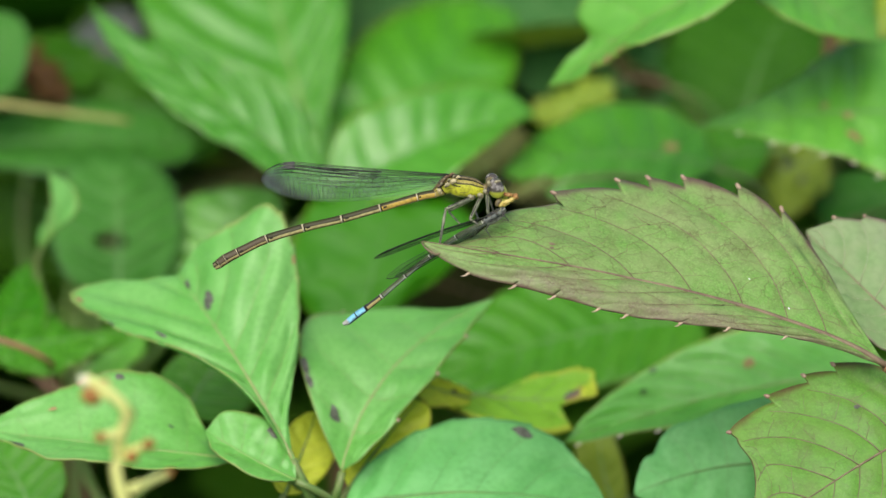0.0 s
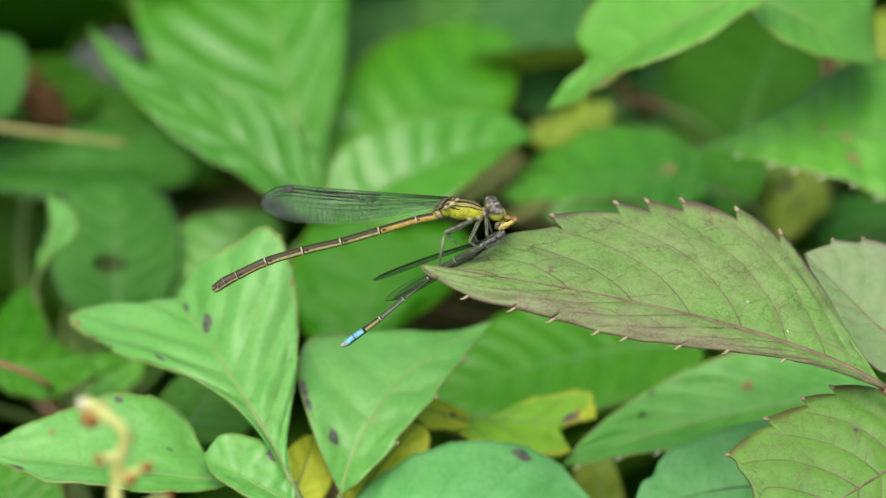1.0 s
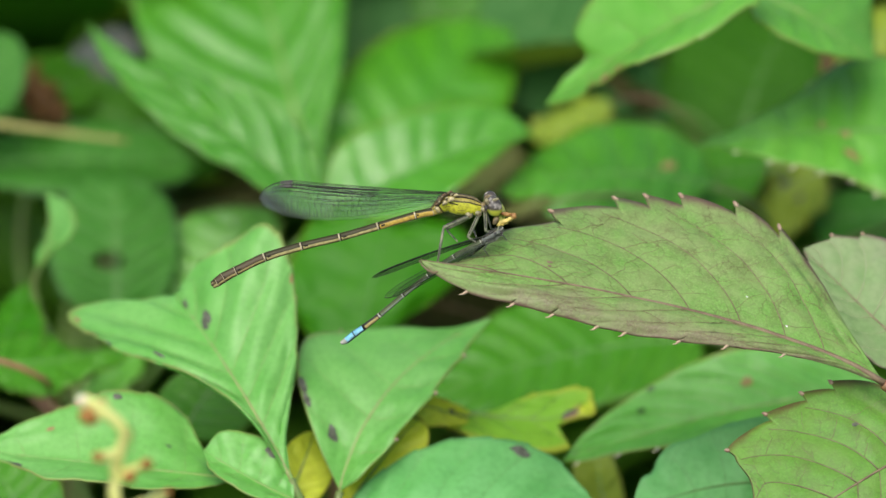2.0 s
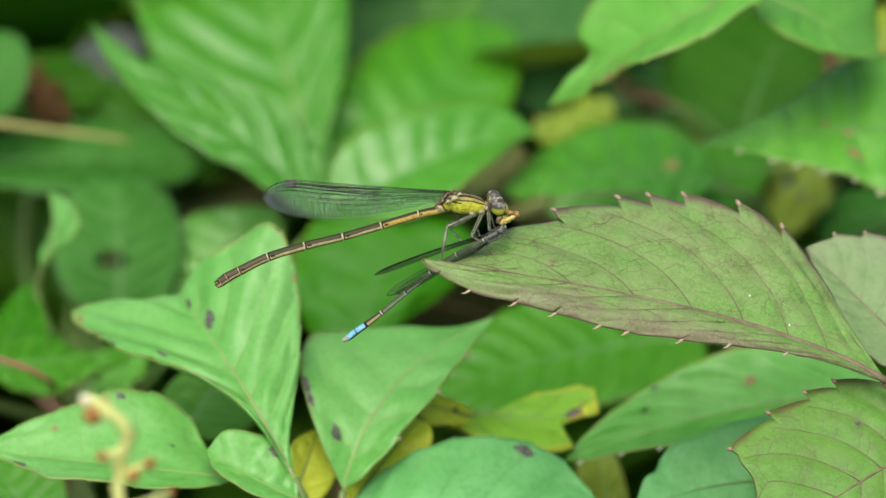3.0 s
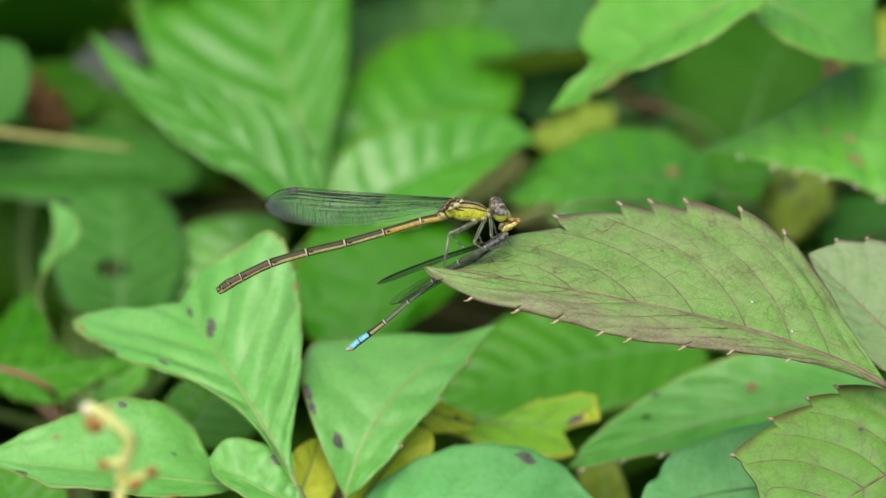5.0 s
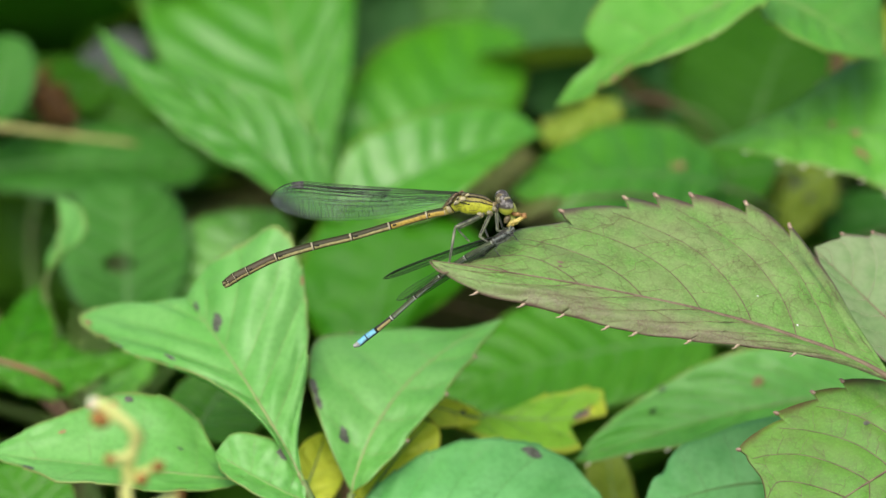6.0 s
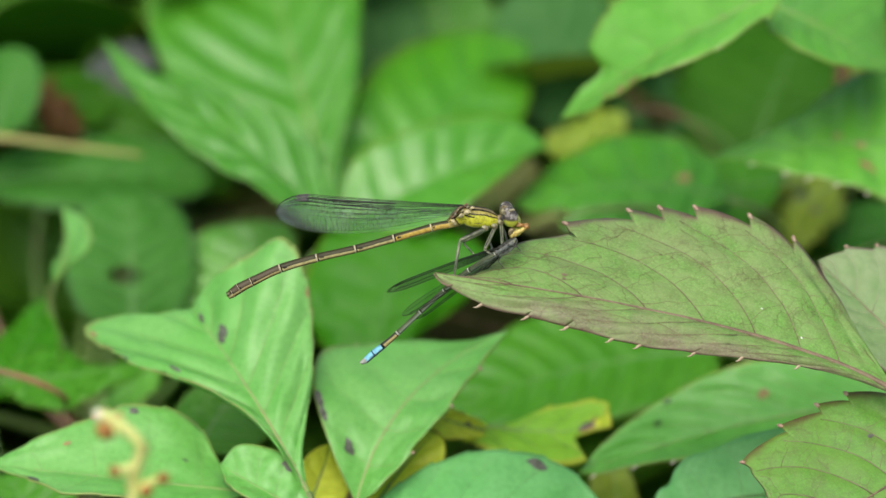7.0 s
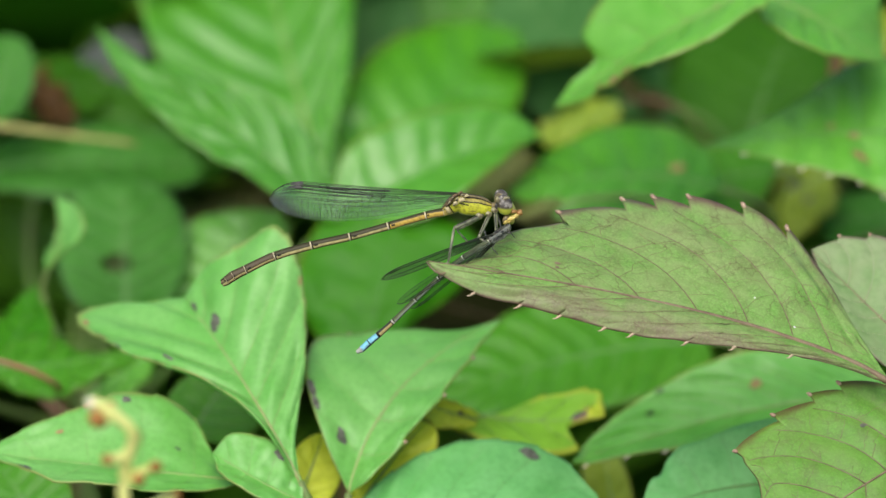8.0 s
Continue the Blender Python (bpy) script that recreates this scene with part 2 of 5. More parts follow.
def tube(bm, pts, radii, sides=8, caps=True, flat=1.0):
    """A tapered tube along points, all in metres."""
    rings = []
    up = Vector((0.13, 0.21, 0.97))
    for i, p in enumerate(pts):
        t = (pts[min(i + 1, len(pts) - 1)] - pts[max(i - 1, 0)]).normalized()
        x = t.cross(up)
        if x.length < 1e-3:
            x = t.cross(Vector((1, 0, 0)))
        x.normalize()
        y = x.cross(t)
        rings.append([bm.verts.new(p + (x * math.cos(a) + y * (math.sin(a) * flat)) * radii[i]) for a in (2 * math.pi * k / sides for k in range(sides))])
    for r, q in zip(rings, rings[1:]):
        for k in range(sides):
            bm.faces.new((r[k], r[(k + 1) % sides], q[(k + 1) % sides], q[k]))
    if caps:
        bm.faces.new(rings[0][::-1])
        bm.faces.new(rings[-1])
    return rings


class Blade:
    """The surface of one leaf. Points come in millimetres along the camera's axes, fitted to its view, and the surface
    in metres about the leaf's base.
    """

    def __init__(self, base, bend, tip, one, other, widest=0.45, full=0.8, veins=7, pucker=0.35, sweep=0.22, arch=0.0, teeth=0, bite=0.6, hook=3.0, wave=0.25, keen=1.0, curl=0.3, crease=0.7, seed=1):
        self.base = spot(base)
        self.b0, self.b1, self.b2 = Vector((0, 0, 0)), spot(bend) - self.base, spot(tip) - self.base
        self.widest, self.full = widest, full
        mid = bez(self.b0, self.b1, self.b2, widest)
        self.sides, self.edges = [], []
        for e in (one, other):
            if isinstance(e, list):
                pts = [self.b0] + [spot(p) - self.base for p in e] + [self.b2]
                gone = [0.0]
                for p, q in zip(pts, pts[1:]):
                    gone.append(gone[-1] + (q - p).length)
                gone = [g / gone[-1] for g in gone]
                self.edges.append((gone, pts))
                j = min(range(len(pts)), key=lambda i: abs(gone[i] - 0.5))
                self.sides.append(pts[j] - bez(self.b0, self.b1, self.b2, gone[j]))
            else:
                self.edges.append(None)
                self.sides.append(spot(e) - self.base - mid)
        self.veins, self.pucker, self.sweep, self.arch = veins, pucker * 0.001, sweep, arch * 0.001
        self.curl, self.crease = curl, crease
        self.teeth, self.bite, self.hook, self.wave, self.keen, self.seed = teeth, bite * 0.001, hook, wave * 0.001, keen, seed
        self.length = sum((bez(self.b0, self.b1, self.b2, (i + 1) / 20) - bez(self.b0, self.b1, self.b2, i / 20)).length for i in range(20))

    def drift(self, u):
        """How far towards the tip a side vein has run at u across."""
        return self.sweep * u * (1 - self.curl + self.curl * u)

    def width(self, s):
        s = min(max(s, 1e-4), 1 - 1e-4)
        w, q = self.widest, self.full
        return (s / w) ** (q * w / (1 - w)) * ((1 - s) / (1 - w)) ** q

    def reach(self, s, v):
        """From the midrib to the margin at s, on the side of v."""
        i = 0 if v >= 0 else 1
        if self.edges[i] is None:
            return self.sides[i] * self.width(s)
        gone, pts = self.edges[i]
        s = min(max(s, 0.0), 1.0)
        j = max(0, min(len(pts) - 2, sum(1 for g in gone if g <= s) - 1))
        f = (s - gone[j]) / (gone[j + 1] - gone[j])
        step = gone[j + 1] - gone[j]

        def slope(k):
            if k in (0, len(pts) - 1):
                return (pts[1] - pts[0]) / (gone[1] - gone[0]) if k == 0 else (pts[-1] - pts[-2]) / (gone[-1] - gone[-2])
            return (pts[k + 1] - pts[k - 1]) / (gone[k + 1] - gone[k - 1])

        p = pts[j] * (2 * f ** 3 - 3 * f ** 2 + 1) + slope(j) * (step * (f ** 3 - 2 * f ** 2 + f)) + pts[j + 1] * (3 * f ** 2 - 2 * f ** 3) + slope(j + 1) * (step * (f ** 3 - f ** 2))
        return p - bez(self.b0, self.b1, self.b2, s)

    def swell(self, s, v):
        """How wide the blade is at s, against its usual width."""
        return min(1.0, self.reach(s, v).length / max(self.sides[0 if v >= 0 else 1].length, 1e-6))

    def tooth(self, s, v):
        """How far a tooth has grown at s: 0 at a notch, 1 at a point."""
        if not isinstance(self.teeth, tuple):
            x = s * self.teeth + (0.37 if v < 0 else 0)
            return (x % 1.0) ** self.hook * (0.75 + 0.5 * noise.noise(Vector((math.floor(x) * 1.7, v, self.seed))))
        last = 0.0
        for t in (*self.teeth[0 if v >= 0 else 1], 1.04):
            if s < t:
                gap = t - last
                return max(0.0, 1 - (t - s) / min(gap, 0.2)) ** self.hook if t < 1 else 0.0
            last = t
        return 0.0

    def normal(self, s, v):
        e = 0.02
        t = bez(self.b0, self.b1, self.b2, min(s + e, 1)) - bez(self.b0, self.b1, self.b2, max(s - e, 0))
        side = self.sides[0] if v >= 0 else self.sides[1]
        n = t.cross(side).normalized()
        n2 = t.cross(self.sides[1] if v >= 0 else self.sides[0]).normalized()
        if n.dot(RISE - DEEP) < 0:
            n = -n
        if n2.dot(n) < 0:
            n2 = -n2
        k = max(0.0, 1 - abs(v) * 4) * 0.5
        return (n * (1 - k) + n2 * k).normalized()

    def at(self, s, v, lift=0.0):
        """The place at s along the midrib and v across, -1 to 1."""
        u = abs(v)
        out = self.reach(s, v)
        w = self.swell(s, v)
        p = bez(self.b0, self.b1, self.b2, s) + out * u
        n = self.normal(s, v)
        ph = self.veins * (s - self.drift(u))
        h = self.pucker * (abs(math.sin(math.pi * ph)) ** self.crease - 0.5) * min(1, u * 4) * min(1.0, (1 - u) * 2.5 + 0.25) * min(1, w * 1.5)
        h += self.arch * (u * (1 - u) * 4) * w
        h += self.wave * (noise.noise(Vector((s * 5, v * 2.2, self.seed * 7.7))) + 0.5 * noise.noise(Vector((s * 13, v * 6, self.seed * 3.1)))) * (0.3 + u) * min(1, w * 2)
        if self.teeth and u > 0.82 and out.length > 1e-6:
            p = p + out.normalized() * (self.bite * (1.0 if v >= 0 else self.keen) * self.tooth(s, v) * ((u - 0.82) / 0.18) ** 2 * min(1, w * 2.5))
        return p + n * (h + lift)


def rows_of(blade, fine):
    """Where the rows of a blade lie: evenly, and close together at its teeth."""
    s = {i / fine for i in range(fine + 1)}
    if isinstance(blade.teeth, tuple):
        s |= {t - g for side in blade.teeth for t in side for g in (0.03, 0.018, 0.009, 0.004, 0.0008, -0.0015)}
    elif blade.teeth:
        s |= {(i + f - o) / blade.teeth for i in range(blade.teeth + 1) for f in (0.25, 0.5, 0.7, 0.85, 0.95, 0.99, 1.0) for o in (0, 0.37)}
    return sorted(x for x in s if 0 <= x <= 1)


def leaf(plant, blade, mat, rib, label="", fine=56, across=9, rib_size=0.45, side_rib=0.13, holes=(), spots=(), stalk_to=None, stalk=0.55, stalk_mat=None, thick=0.22, tips=1.0, mid_mat=None, fine_veins=0):
    """A leaf with its midrib, side veins, holes, blemishes and stalk, under a plant."""
    bm = bmesh.new()
    uv, size = bm.loops.layers.uv.new("blade"), bm.loops.layers.uv.new("size")
    ss = rows_of(blade, fine)
    vs = [j / across for j in range(-across, across + 1)]
    grid, where = [], {}
    for s in ss:
        line = []
        for v in vs:
            x = bm.verts.new(blade.at(s, v))
            where[x] = (s, v)
            line.append(x)
        grid.append(line)
    for a, b in zip(grid, grid[1:]):
        for j in range(len(vs) - 1):
            sm, vm = where[a[j]][0], (vs[j] + vs[j + 1]) / 2
            if any(((sm - h[0]) / h[2]) ** 2 + ((vm - h[1]) / h[3]) ** 2 < 1 for h in holes):
                continue
            f = bm.faces.new((a[j], b[j], b[j + 1], a[j + 1]))
            for loop in f.loops:
                s, v = where[loop.vert]
                loop[uv].uv = (s, v)
                loop[size].uv = (s * blade.length * 1000, v * blade.reach(s, v).length * 1000)
    bmesh.ops.remove_doubles(bm, verts=bm.verts, dist=0.00001)
    bmesh.ops.recalc_face_normals(bm, faces=bm.faces)
    ob = part("leaf", bm, mat, plant, label, at=blade.base - plant.location)
    so = ob.modifiers.new("thickness", "SOLIDIFY")
    so.thickness, so.offset = thick * 0.001, 0
    # midrib
    bm = bmesh.new()
    n = 26
    tube(bm, [blade.at(i / n, 0.0, 0.00012) for i in range(n + 1)], [rib_size * 0.0005 * (1.15 - i / n) for i in range(n + 1)], 6)
    part("midrib", bm, mid_mat or rib, ob)
    # side veins
    if side_rib:
        for sign in (1, -1):
            for k in range(1, blade.veins):
                s0 = k / blade.veins
                if blade.swell(s0, sign) < 0.25 or s0 < 0.15:
                    continue
                pts = [(s0 + blade.drift(u), sign * u) for u in (i / 12 * 0.93 for i in range(13))]
                pts = [q for q in pts if q[0] < 0.985]
                if len(pts) < 4:
                    continue
                bm = bmesh.new()
                tube(bm, [blade.at(s, v, 0.00013 + 0.22 * blade.pucker) for s, v in pts], [side_rib * (0.0005 if sign > 0 else 0.00036) * (1.1 - 0.6 * i / len(pts)) for i in range(len(pts))], 5)
                part("side_vein", bm, rib, ob)
    if fine_veins:
        # cross veins that join one side vein to the next, some of them forked
        r = random.Random(blade.seed * 31)
        bm = bmesh.new()
        gap = 1 / blade.veins
        for sign in (1, -1):
            for k in range(0, blade.veins):
                for j in range(fine_veins if sign > 0 else fine_veins // 2):
                    u0 = 0.04 + 0.86 * (j + r.uniform(0.1, 0.9)) / fine_veins * (1 if sign > 0 else 2)
                    u1 = u0 + r.uniform(0.08, 0.26)
                    ends = [((k + 1) * gap + blade.drift(u0), u0), (k * gap + blade.drift(min(u1, 0.95)), u1)]
                    line = []
                    for i in range(6):
                        f = i / 5
                        bow = math.sin(math.pi * f)
                        line.append((ends[0][0] + (ends[1][0] - ends[0][0]) * f + bow * r.uniform(-0.10, 0.10) * gap, ends[0][1] + (u1 - u0) * f + bow * r.uniform(-0.025, 0.025)))
                    if r.random() < 0.3:
                        line = line[:r.randint(3, 5)]
                    lines = [line]
                    if r.random() < 0.5:
                        fs, fu = line[len(line) // 2]
                        lines.append([(fs, fu), (fs + gap * r.uniform(-0.02, 0.14), fu + r.uniform(0.03, 0.06)), (fs + gap * r.uniform(-0.05, 0.25), fu + r.uniform(0.08, 0.14))])
                    w = r.uniform(0.55, 1.0)
                    for one in lines:
                        one = [(a, b) for a, b in one if 0.06 < a < 0.95 and 0.02 < b < 0.94]
                        if len(one) > 2 and blade.swell(one[0][0], sign) > 0.2:
                            tube(bm, [blade.at(a, sign * b, 0.00013) for a, b in one], [0.000036 * w * (1.1 - 0.5 * i / len(one)) for i in range(len(one))], 4)
        part("fine_vein_net", bm, VEIN_FAINT, ob)
    if isinstance(blade.teeth, tuple) and tips:
        for sign, places in ((1, blade.teeth[0]), (-1, blade.teeth[1])):
            for t in places:
                root, point = blade.at(t - 0.004, sign * 0.985), blade.at(t - 0.0008, sign)
                along = (blade.at(t, sign * 0.9) - blade.at(t - 0.03, sign * 0.9)).normalized()
                out = blade.reach(t, sign)
                spike, girth = (tips * 0.00022, tips * 1.45) if sign > 0 else (tips * 0.00062, tips)
                out = (out - along * out.dot(along)).normalized()
                way = (out * 0.95 + along * 0.35).normalized()
                bm = bmesh.new()
                tube(bm, [root, root.lerp(point, 0.6), point + way * (0.3 * spike), point + (way + along * 0.2) * (0.7 * spike), point + (way + along * 0.6) * spike], [girth * x for x in (0.00012, 0.00017, 0.00015, 0.00009, 0.00003)], 6)
                part("tooth_tip", bm, PETAL_CREAM if tips > 1 else TOOTH_TAN if sign < 0 else TOOTH_BROWN, ob)
    for s, v, r, *look_of in spots:
        bm = bmesh.new()
        w = max(blade.reach(s, v).length, 1e-4)
        rim = []
        for i in range(12):
            a = 2 * math.pi * i / 12
            rr = r * 0.001 * (0.8 + 0.45 * noise.noise(Vector((math.cos(a) * 1.3, math.sin(a) * 1.3, s * 40))))
            rim.append(bm.verts.new(blade.at(s + math.cos(a) * rr * 1.3 / blade.length, max(-0.99, min(0.99, v + math.sin(a) * rr / w)), 0.00022)))
        mid = bm.verts.new(blade.at(s, v, 0.00026))
        for i in range(12):
            bm.faces.new((mid, rim[i], rim[(i + 1) % 12]))
        bmesh.ops.recalc_face_normals(bm, faces=bm.faces)
        part("blemish", bm, look_of[0] if look_of else BLEMISH, ob, "" if look_of else "dark dry blemish")
    if stalk_to is not None:
        end = spot(stalk_to) - blade.base
        back = (blade.b0 - blade.b1).normalized() * end.length * 0.45
        bm = bmesh.new()
        pts = [bez(Vector((0, 0, 0)), back, end, i / 12) for i in range(13)]
        tube(bm, pts, [stalk * 0.001 * (0.75 + 0.35 * i / 12) for i in range(13)], 8)
        part("leaf_stalk", bm, stalk_mat or STEM_GREEN, ob)
    return ob


def stem(plant, top, ground, mat, thick=1.4, lean=(0, 0, 0)):
    """A stem from the soil up to its top node."""
    p0, p2 = Vector((ground[0], ground[1], -0.004)), spot(top)
    p1 = (p0 + p2) / 2 + turn_of(lean)
    n = 24
    pts = [bez(p0, p1, p2, i / n) + Vector((noise.noise(Vector((i * 0.6, 3, p0.x * 50))), noise.noise(Vector((i * 0.6, 9, p0.x * 50))), 0)) * 0.0015 for i in range(n)] + [p2]
    bm = bmesh.new()
    tube(bm, [p - plant.location for p in pts], [thick * 0.001 * (1.5 - 0.6 * i / n) * (1.18 if i % 6 == 0 else 1) for i in range(n + 1)], 8)
    return part("stem", bm, mat, plant)


# ---- ground ----
bm = bmesh.new()
n = 60
rings = []
for i in range(n + 1):
    line = []
    for j in range(n + 1):
        u, v = i / n * 2 - 1, j / n * 2 - 1
        x, y = math.copysign(abs(u) ** 5, u) * 60 + u * 0.8, math.copysign(abs(v) ** 5, v) * 60 + v * 0.8
        near = max(0.0, 1 - math.hypot(x, y) / 3)
        line.append(bm.verts.new((x, y, 0.012 * near * noise.noise(Vector((x * 9, y * 9, 0))))))
    rings.append(line)
for a, b in zip(rings, rings[1:]):
    for j in range(n):
        bm.faces.new((a[j], b[j], b[j + 1], a[j + 1]))
ground = part("ground", bm, SOIL, None)
tagged(ground, "dark bare soil under the thicket", "ground", kind="structure")

# ---- the purple-tinged sprig that carries the insects ----
SPRIG_AT = spot((52, -24, 6))
SPRIG_AT = Vector((SPRIG_AT.x, SPRIG_AT.y, 0))
sprig = thing("leafy_sprig", SPRIG_AT, "purple-tinged green sprig with serrated leaves, a damselfly perched on it", "plant")
NODE_A = (52.1, -18.2, 4)
perch_blade = Blade((47.3, -14.3, 1), (36.0, -6.8, 0), (-2.3, -1.2, -4.5), [(44.4, -9.7, 3), (40.7, -3.6, 6), (36.8, 1.5, 8), (31.9, 3.8, 9), (25.9, 4.8, 9), (18.6, 4.4, 8), (11.5, 2.8, 5), (6.1, 1.8, 2), (3.3, -0.3, -0.6), (1.7, -1.4, -2.4), (0.1, -1.7, -3.6)], [(42.0, -12.4, 0), (36.4, -11.1, -2), (25.2, -9.6, -4), (16.5, -8.1, -5), (7.5, -5.7, -4.8), (4.0, -4.9, -4.8), (1.0, -3.6, -4.7), (-1.0, -2.4, -4.6)], veins=9, pucker=0.18, sweep=0.21, curl=0.75, arch=0.6, teeth=((0.31, 0.392, 0.482, 0.54, 0.592, 0.708), (0.225, 0.347, 0.445, 0.557, 0.615, 0.708, 0.79, 0.887)), bite=1.8, hook=0.8, keen=0.09, wave=0.45, seed=3)
perch_leaf = leaf(sprig, perch_blade, LEAF_PURPLE, VEIN_PURPLE, "grey-green leaf flushed purple along midrib and margin", fine=110, across=30, rib_size=0.72, side_rib=0.10, fine_veins=6, spots=[(0.42, 0.22, 0.11, SPECK_WHITE), (0.33, 0.1, 0.13, SPECK_WHITE), (0.785, 0.31, 0.3, VEIN_PURPLE), (0.79, 0.25, 0.2, VEIN_PURPLE)], stalk_to=NODE_A, stalk=0.8, stalk_mat=STEM_RED, mid_mat=RIB_ROSE)
bm = bmesh.new()
q = [spot(p) - perch_blade.base for p in ((-2.4, -1.2, -4.7), (-2.0, -1.75, -5.0), (-1.5, -2.2, -5.1), (-0.9, -2.55, -5.0), (-0.3, -2.3, -4.6), (-0.1, -2.0, -4.3))]
tube(bm, q, [0.00006, 0.00012, 0.00017, 0.00018, 0.00014, 0.00006], 7, flat=0.7)
part("curled_tip", bm, RIB_ROSE, perch_leaf, "curled brown leaf tip")
behind_blade = Blade((52.8, -12.3, 10), (47.9, -8.6, 10), (40.0, 0.1, 16), [(55.5, -3.7, 12), (50.9, 0.6, 15), (46.3, 1.3, 16), (42.9, 1.2, 16)], [(47.6, -12.8, 8), (42.9, -7.3, 10), (40.8, -2.4, 14)], veins=8, pucker=0.3, sweep=0.16, curl=0.7, teeth=((0.6, 0.765, 0.887), (0.5,)), bite=0.6, hook=1.6, seed=5)
leaf(sprig, behind_blade, LEAF_GREY, VEIN_SAGE, "grey-green leaf flushed purple", across=14, rib_size=0.35, side_rib=0.10, mid_mat=RIB_ROSE, stalk_to=NODE_A)
low_blade = Blade((52.0, -21.2, 3), (46.7, -22.8, -1), (32.0, -32.8, -4), [(49.7, -15.9, 4), (43.0, -15.0, 4), (35.2, -18.4, 2), (31.4, -22.0, 0), (32.9, -24.6, -1), (33.2, -27.6, -2)], [(51.4, -27.6, -2), (46.4, -32.8, -4), (37.9, -35.7, -5)], veins=8, pucker=0.28, sweep=0.22, curl=0.7, teeth=((0.34, 0.425, 0.54, 0.693), (0.4, 0.6)), bite=1.1, hook=0.8, wave=0.35, seed=6)
leaf(sprig, low_blade, LEAF_OLIVE, VEIN_PURPLE, "olive-green leaf with purple-brown veins", fine=90, across=20, mid_mat=RIB_ROSE, rib_size=0.34, side_rib=0.13, fine_veins=4, spots=[(0.35, 0.55, 0.3)], stalk_to=NODE_A)
stem(sprig, NODE_A, (SPRIG_AT.x, SPRIG_AT.y), STEM_RED, 1.3)

# ---- front bush: bright leaves below the insects ----
at = spot((-18, -40, 40))
front = thing("leafy_shrub", Vector((at.x, at.y, 0)), "low shrub of bright green toothed leaves with dark blemishes", "plant", "shrubs of the thicket")
NODE = (-14.4, -33.4, 30)
leaf(front, Blade((-16.5, -25.3, 12), (-21.4, -15.5, 14), (-30.2, -5.4, 30), [(-17.0, -20.5, 14), (-16.2, -13.1, 19), (-16.3, -6.3, 24), (-17.4, -0.6, 26), (-19.5, 2.6, 27), (-22.6, 1.3, 28), (-27.9, -2.2, 30)], [(-21.3, -18.2, 12), (-27.4, -14.1, 16), (-36.7, -11.3, 23), (-42.8, -7.5, 33), (-39.1, -6.0, 33), (-33.8, -5.7, 31)], veins=7, pucker=0.5, sweep=0.1, arch=0.5, teeth=12, bite=0.5, hook=2.5, wave=0.4, crease=1.5, seed=11), LEAF_PALE, VEIN_TAN, "bright green leaf with dark blemishes", fine=100, across=26, holes=[(0.40, -1.0, 0.012, 0.05), (0.47, -1.0, 0.012, 0.06), (0.505, -1.0, 0.008, 0.04), (0.545, -1.0, 0.012, 0.05), (0.58, -1.0, 0.01, 0.07), (0.61, -1.0, 0.012, 0.05)], rib_size=0.4, spots=[(0.79, 0.135, 0.85), (0.792, 0.07, 0.75), (0.93, 0.06, 0.55), (0.54, -0.6, 0.6), (0.382, -0.51, 0.8), (0.402, -0.58, 0.5), (0.44, -0.95, 0.5, SPECK_TAN), (0.62, -0.96, 0.5, SPECK_TAN), (0.56, -0.97, 0.4), (0.72, -0.95, 0.5, SPECK_RUST), (0.55, 0.97, 0.4, SPECK_RUST)], stalk_to=NODE, stalk=0.7, side_rib=0.05)
leaf(front, Blade((-11.2, -27.0, 18), (-8.3, -13.6, 22), (5.8, -7.9, 32), [(-9.0, -25.2, 16), (-5.0, -21.0, 18.5), (-0.3, -15.4, 22), (3.7, -10.4, 28)], [(-13.3, -22.5, 18), (-15.2, -17.6, 20), (-16.2, -12.6, 24), (-15.0, -10.0, 28), (-10.6, -9.7, 32), (-4.8, -9.2, 34), (0.7, -9.3, 34)], veins=6, pucker=0.35, sweep=0.08, teeth=((0.3, 0.53, 0.74), (0.35, 0.6)), bite=0.3, hook=2.0, wave=0.4, crease=1.5, seed=12), LEAF_PALE, VEIN_TAN, "bright green triangular leaf with a dark blemish", across=12, rib_size=0.32, spots=[(0.195, -0.47, 0.9), (0.3, -0.93, 0.7), (0.258, -0.92, 0.6)], stalk_to=NODE, stalk=0.6, side_rib=0.05)
leaf(front, Blade((-22.7, -25.6, 16), (-36.2, -23.8, 12), (-52.3, -22.5, 18), [(-25.0, -24.7, 18), (-26.8, -21.7, 19), (-28.9, -18.3, 20.5), (-32.0, -16.6, 20.5), (-36.7, -16.0, 20), (-42.4, -17.9, 19.5), (-47.4, -20.1, 18.5)], [(-27.5, -26.4, 12), (-36.0, -26.0, 10), (-42.2, -25.3, 10), (-47.5, -23.9, 14)], veins=5, pucker=0.2, sweep=0.08, teeth=7, bite=0.3, wave=0.4, crease=1.5, seed=13), LEAF_PALE, VEIN_PALE, "bright green oval leaf", across=10, rib_size=0.3, spots=[(0.51, 0.9, 0.5), (0.80, -0.85, 0.9), (0.63, 0.97, 0.5, SPECK_TAN), (0.3, 0.4, 0.35, SPECK_DIM), (0.72, 0.6, 0.4, SPECK_TAN)], stalk_to=NODE, side_rib=0.05)
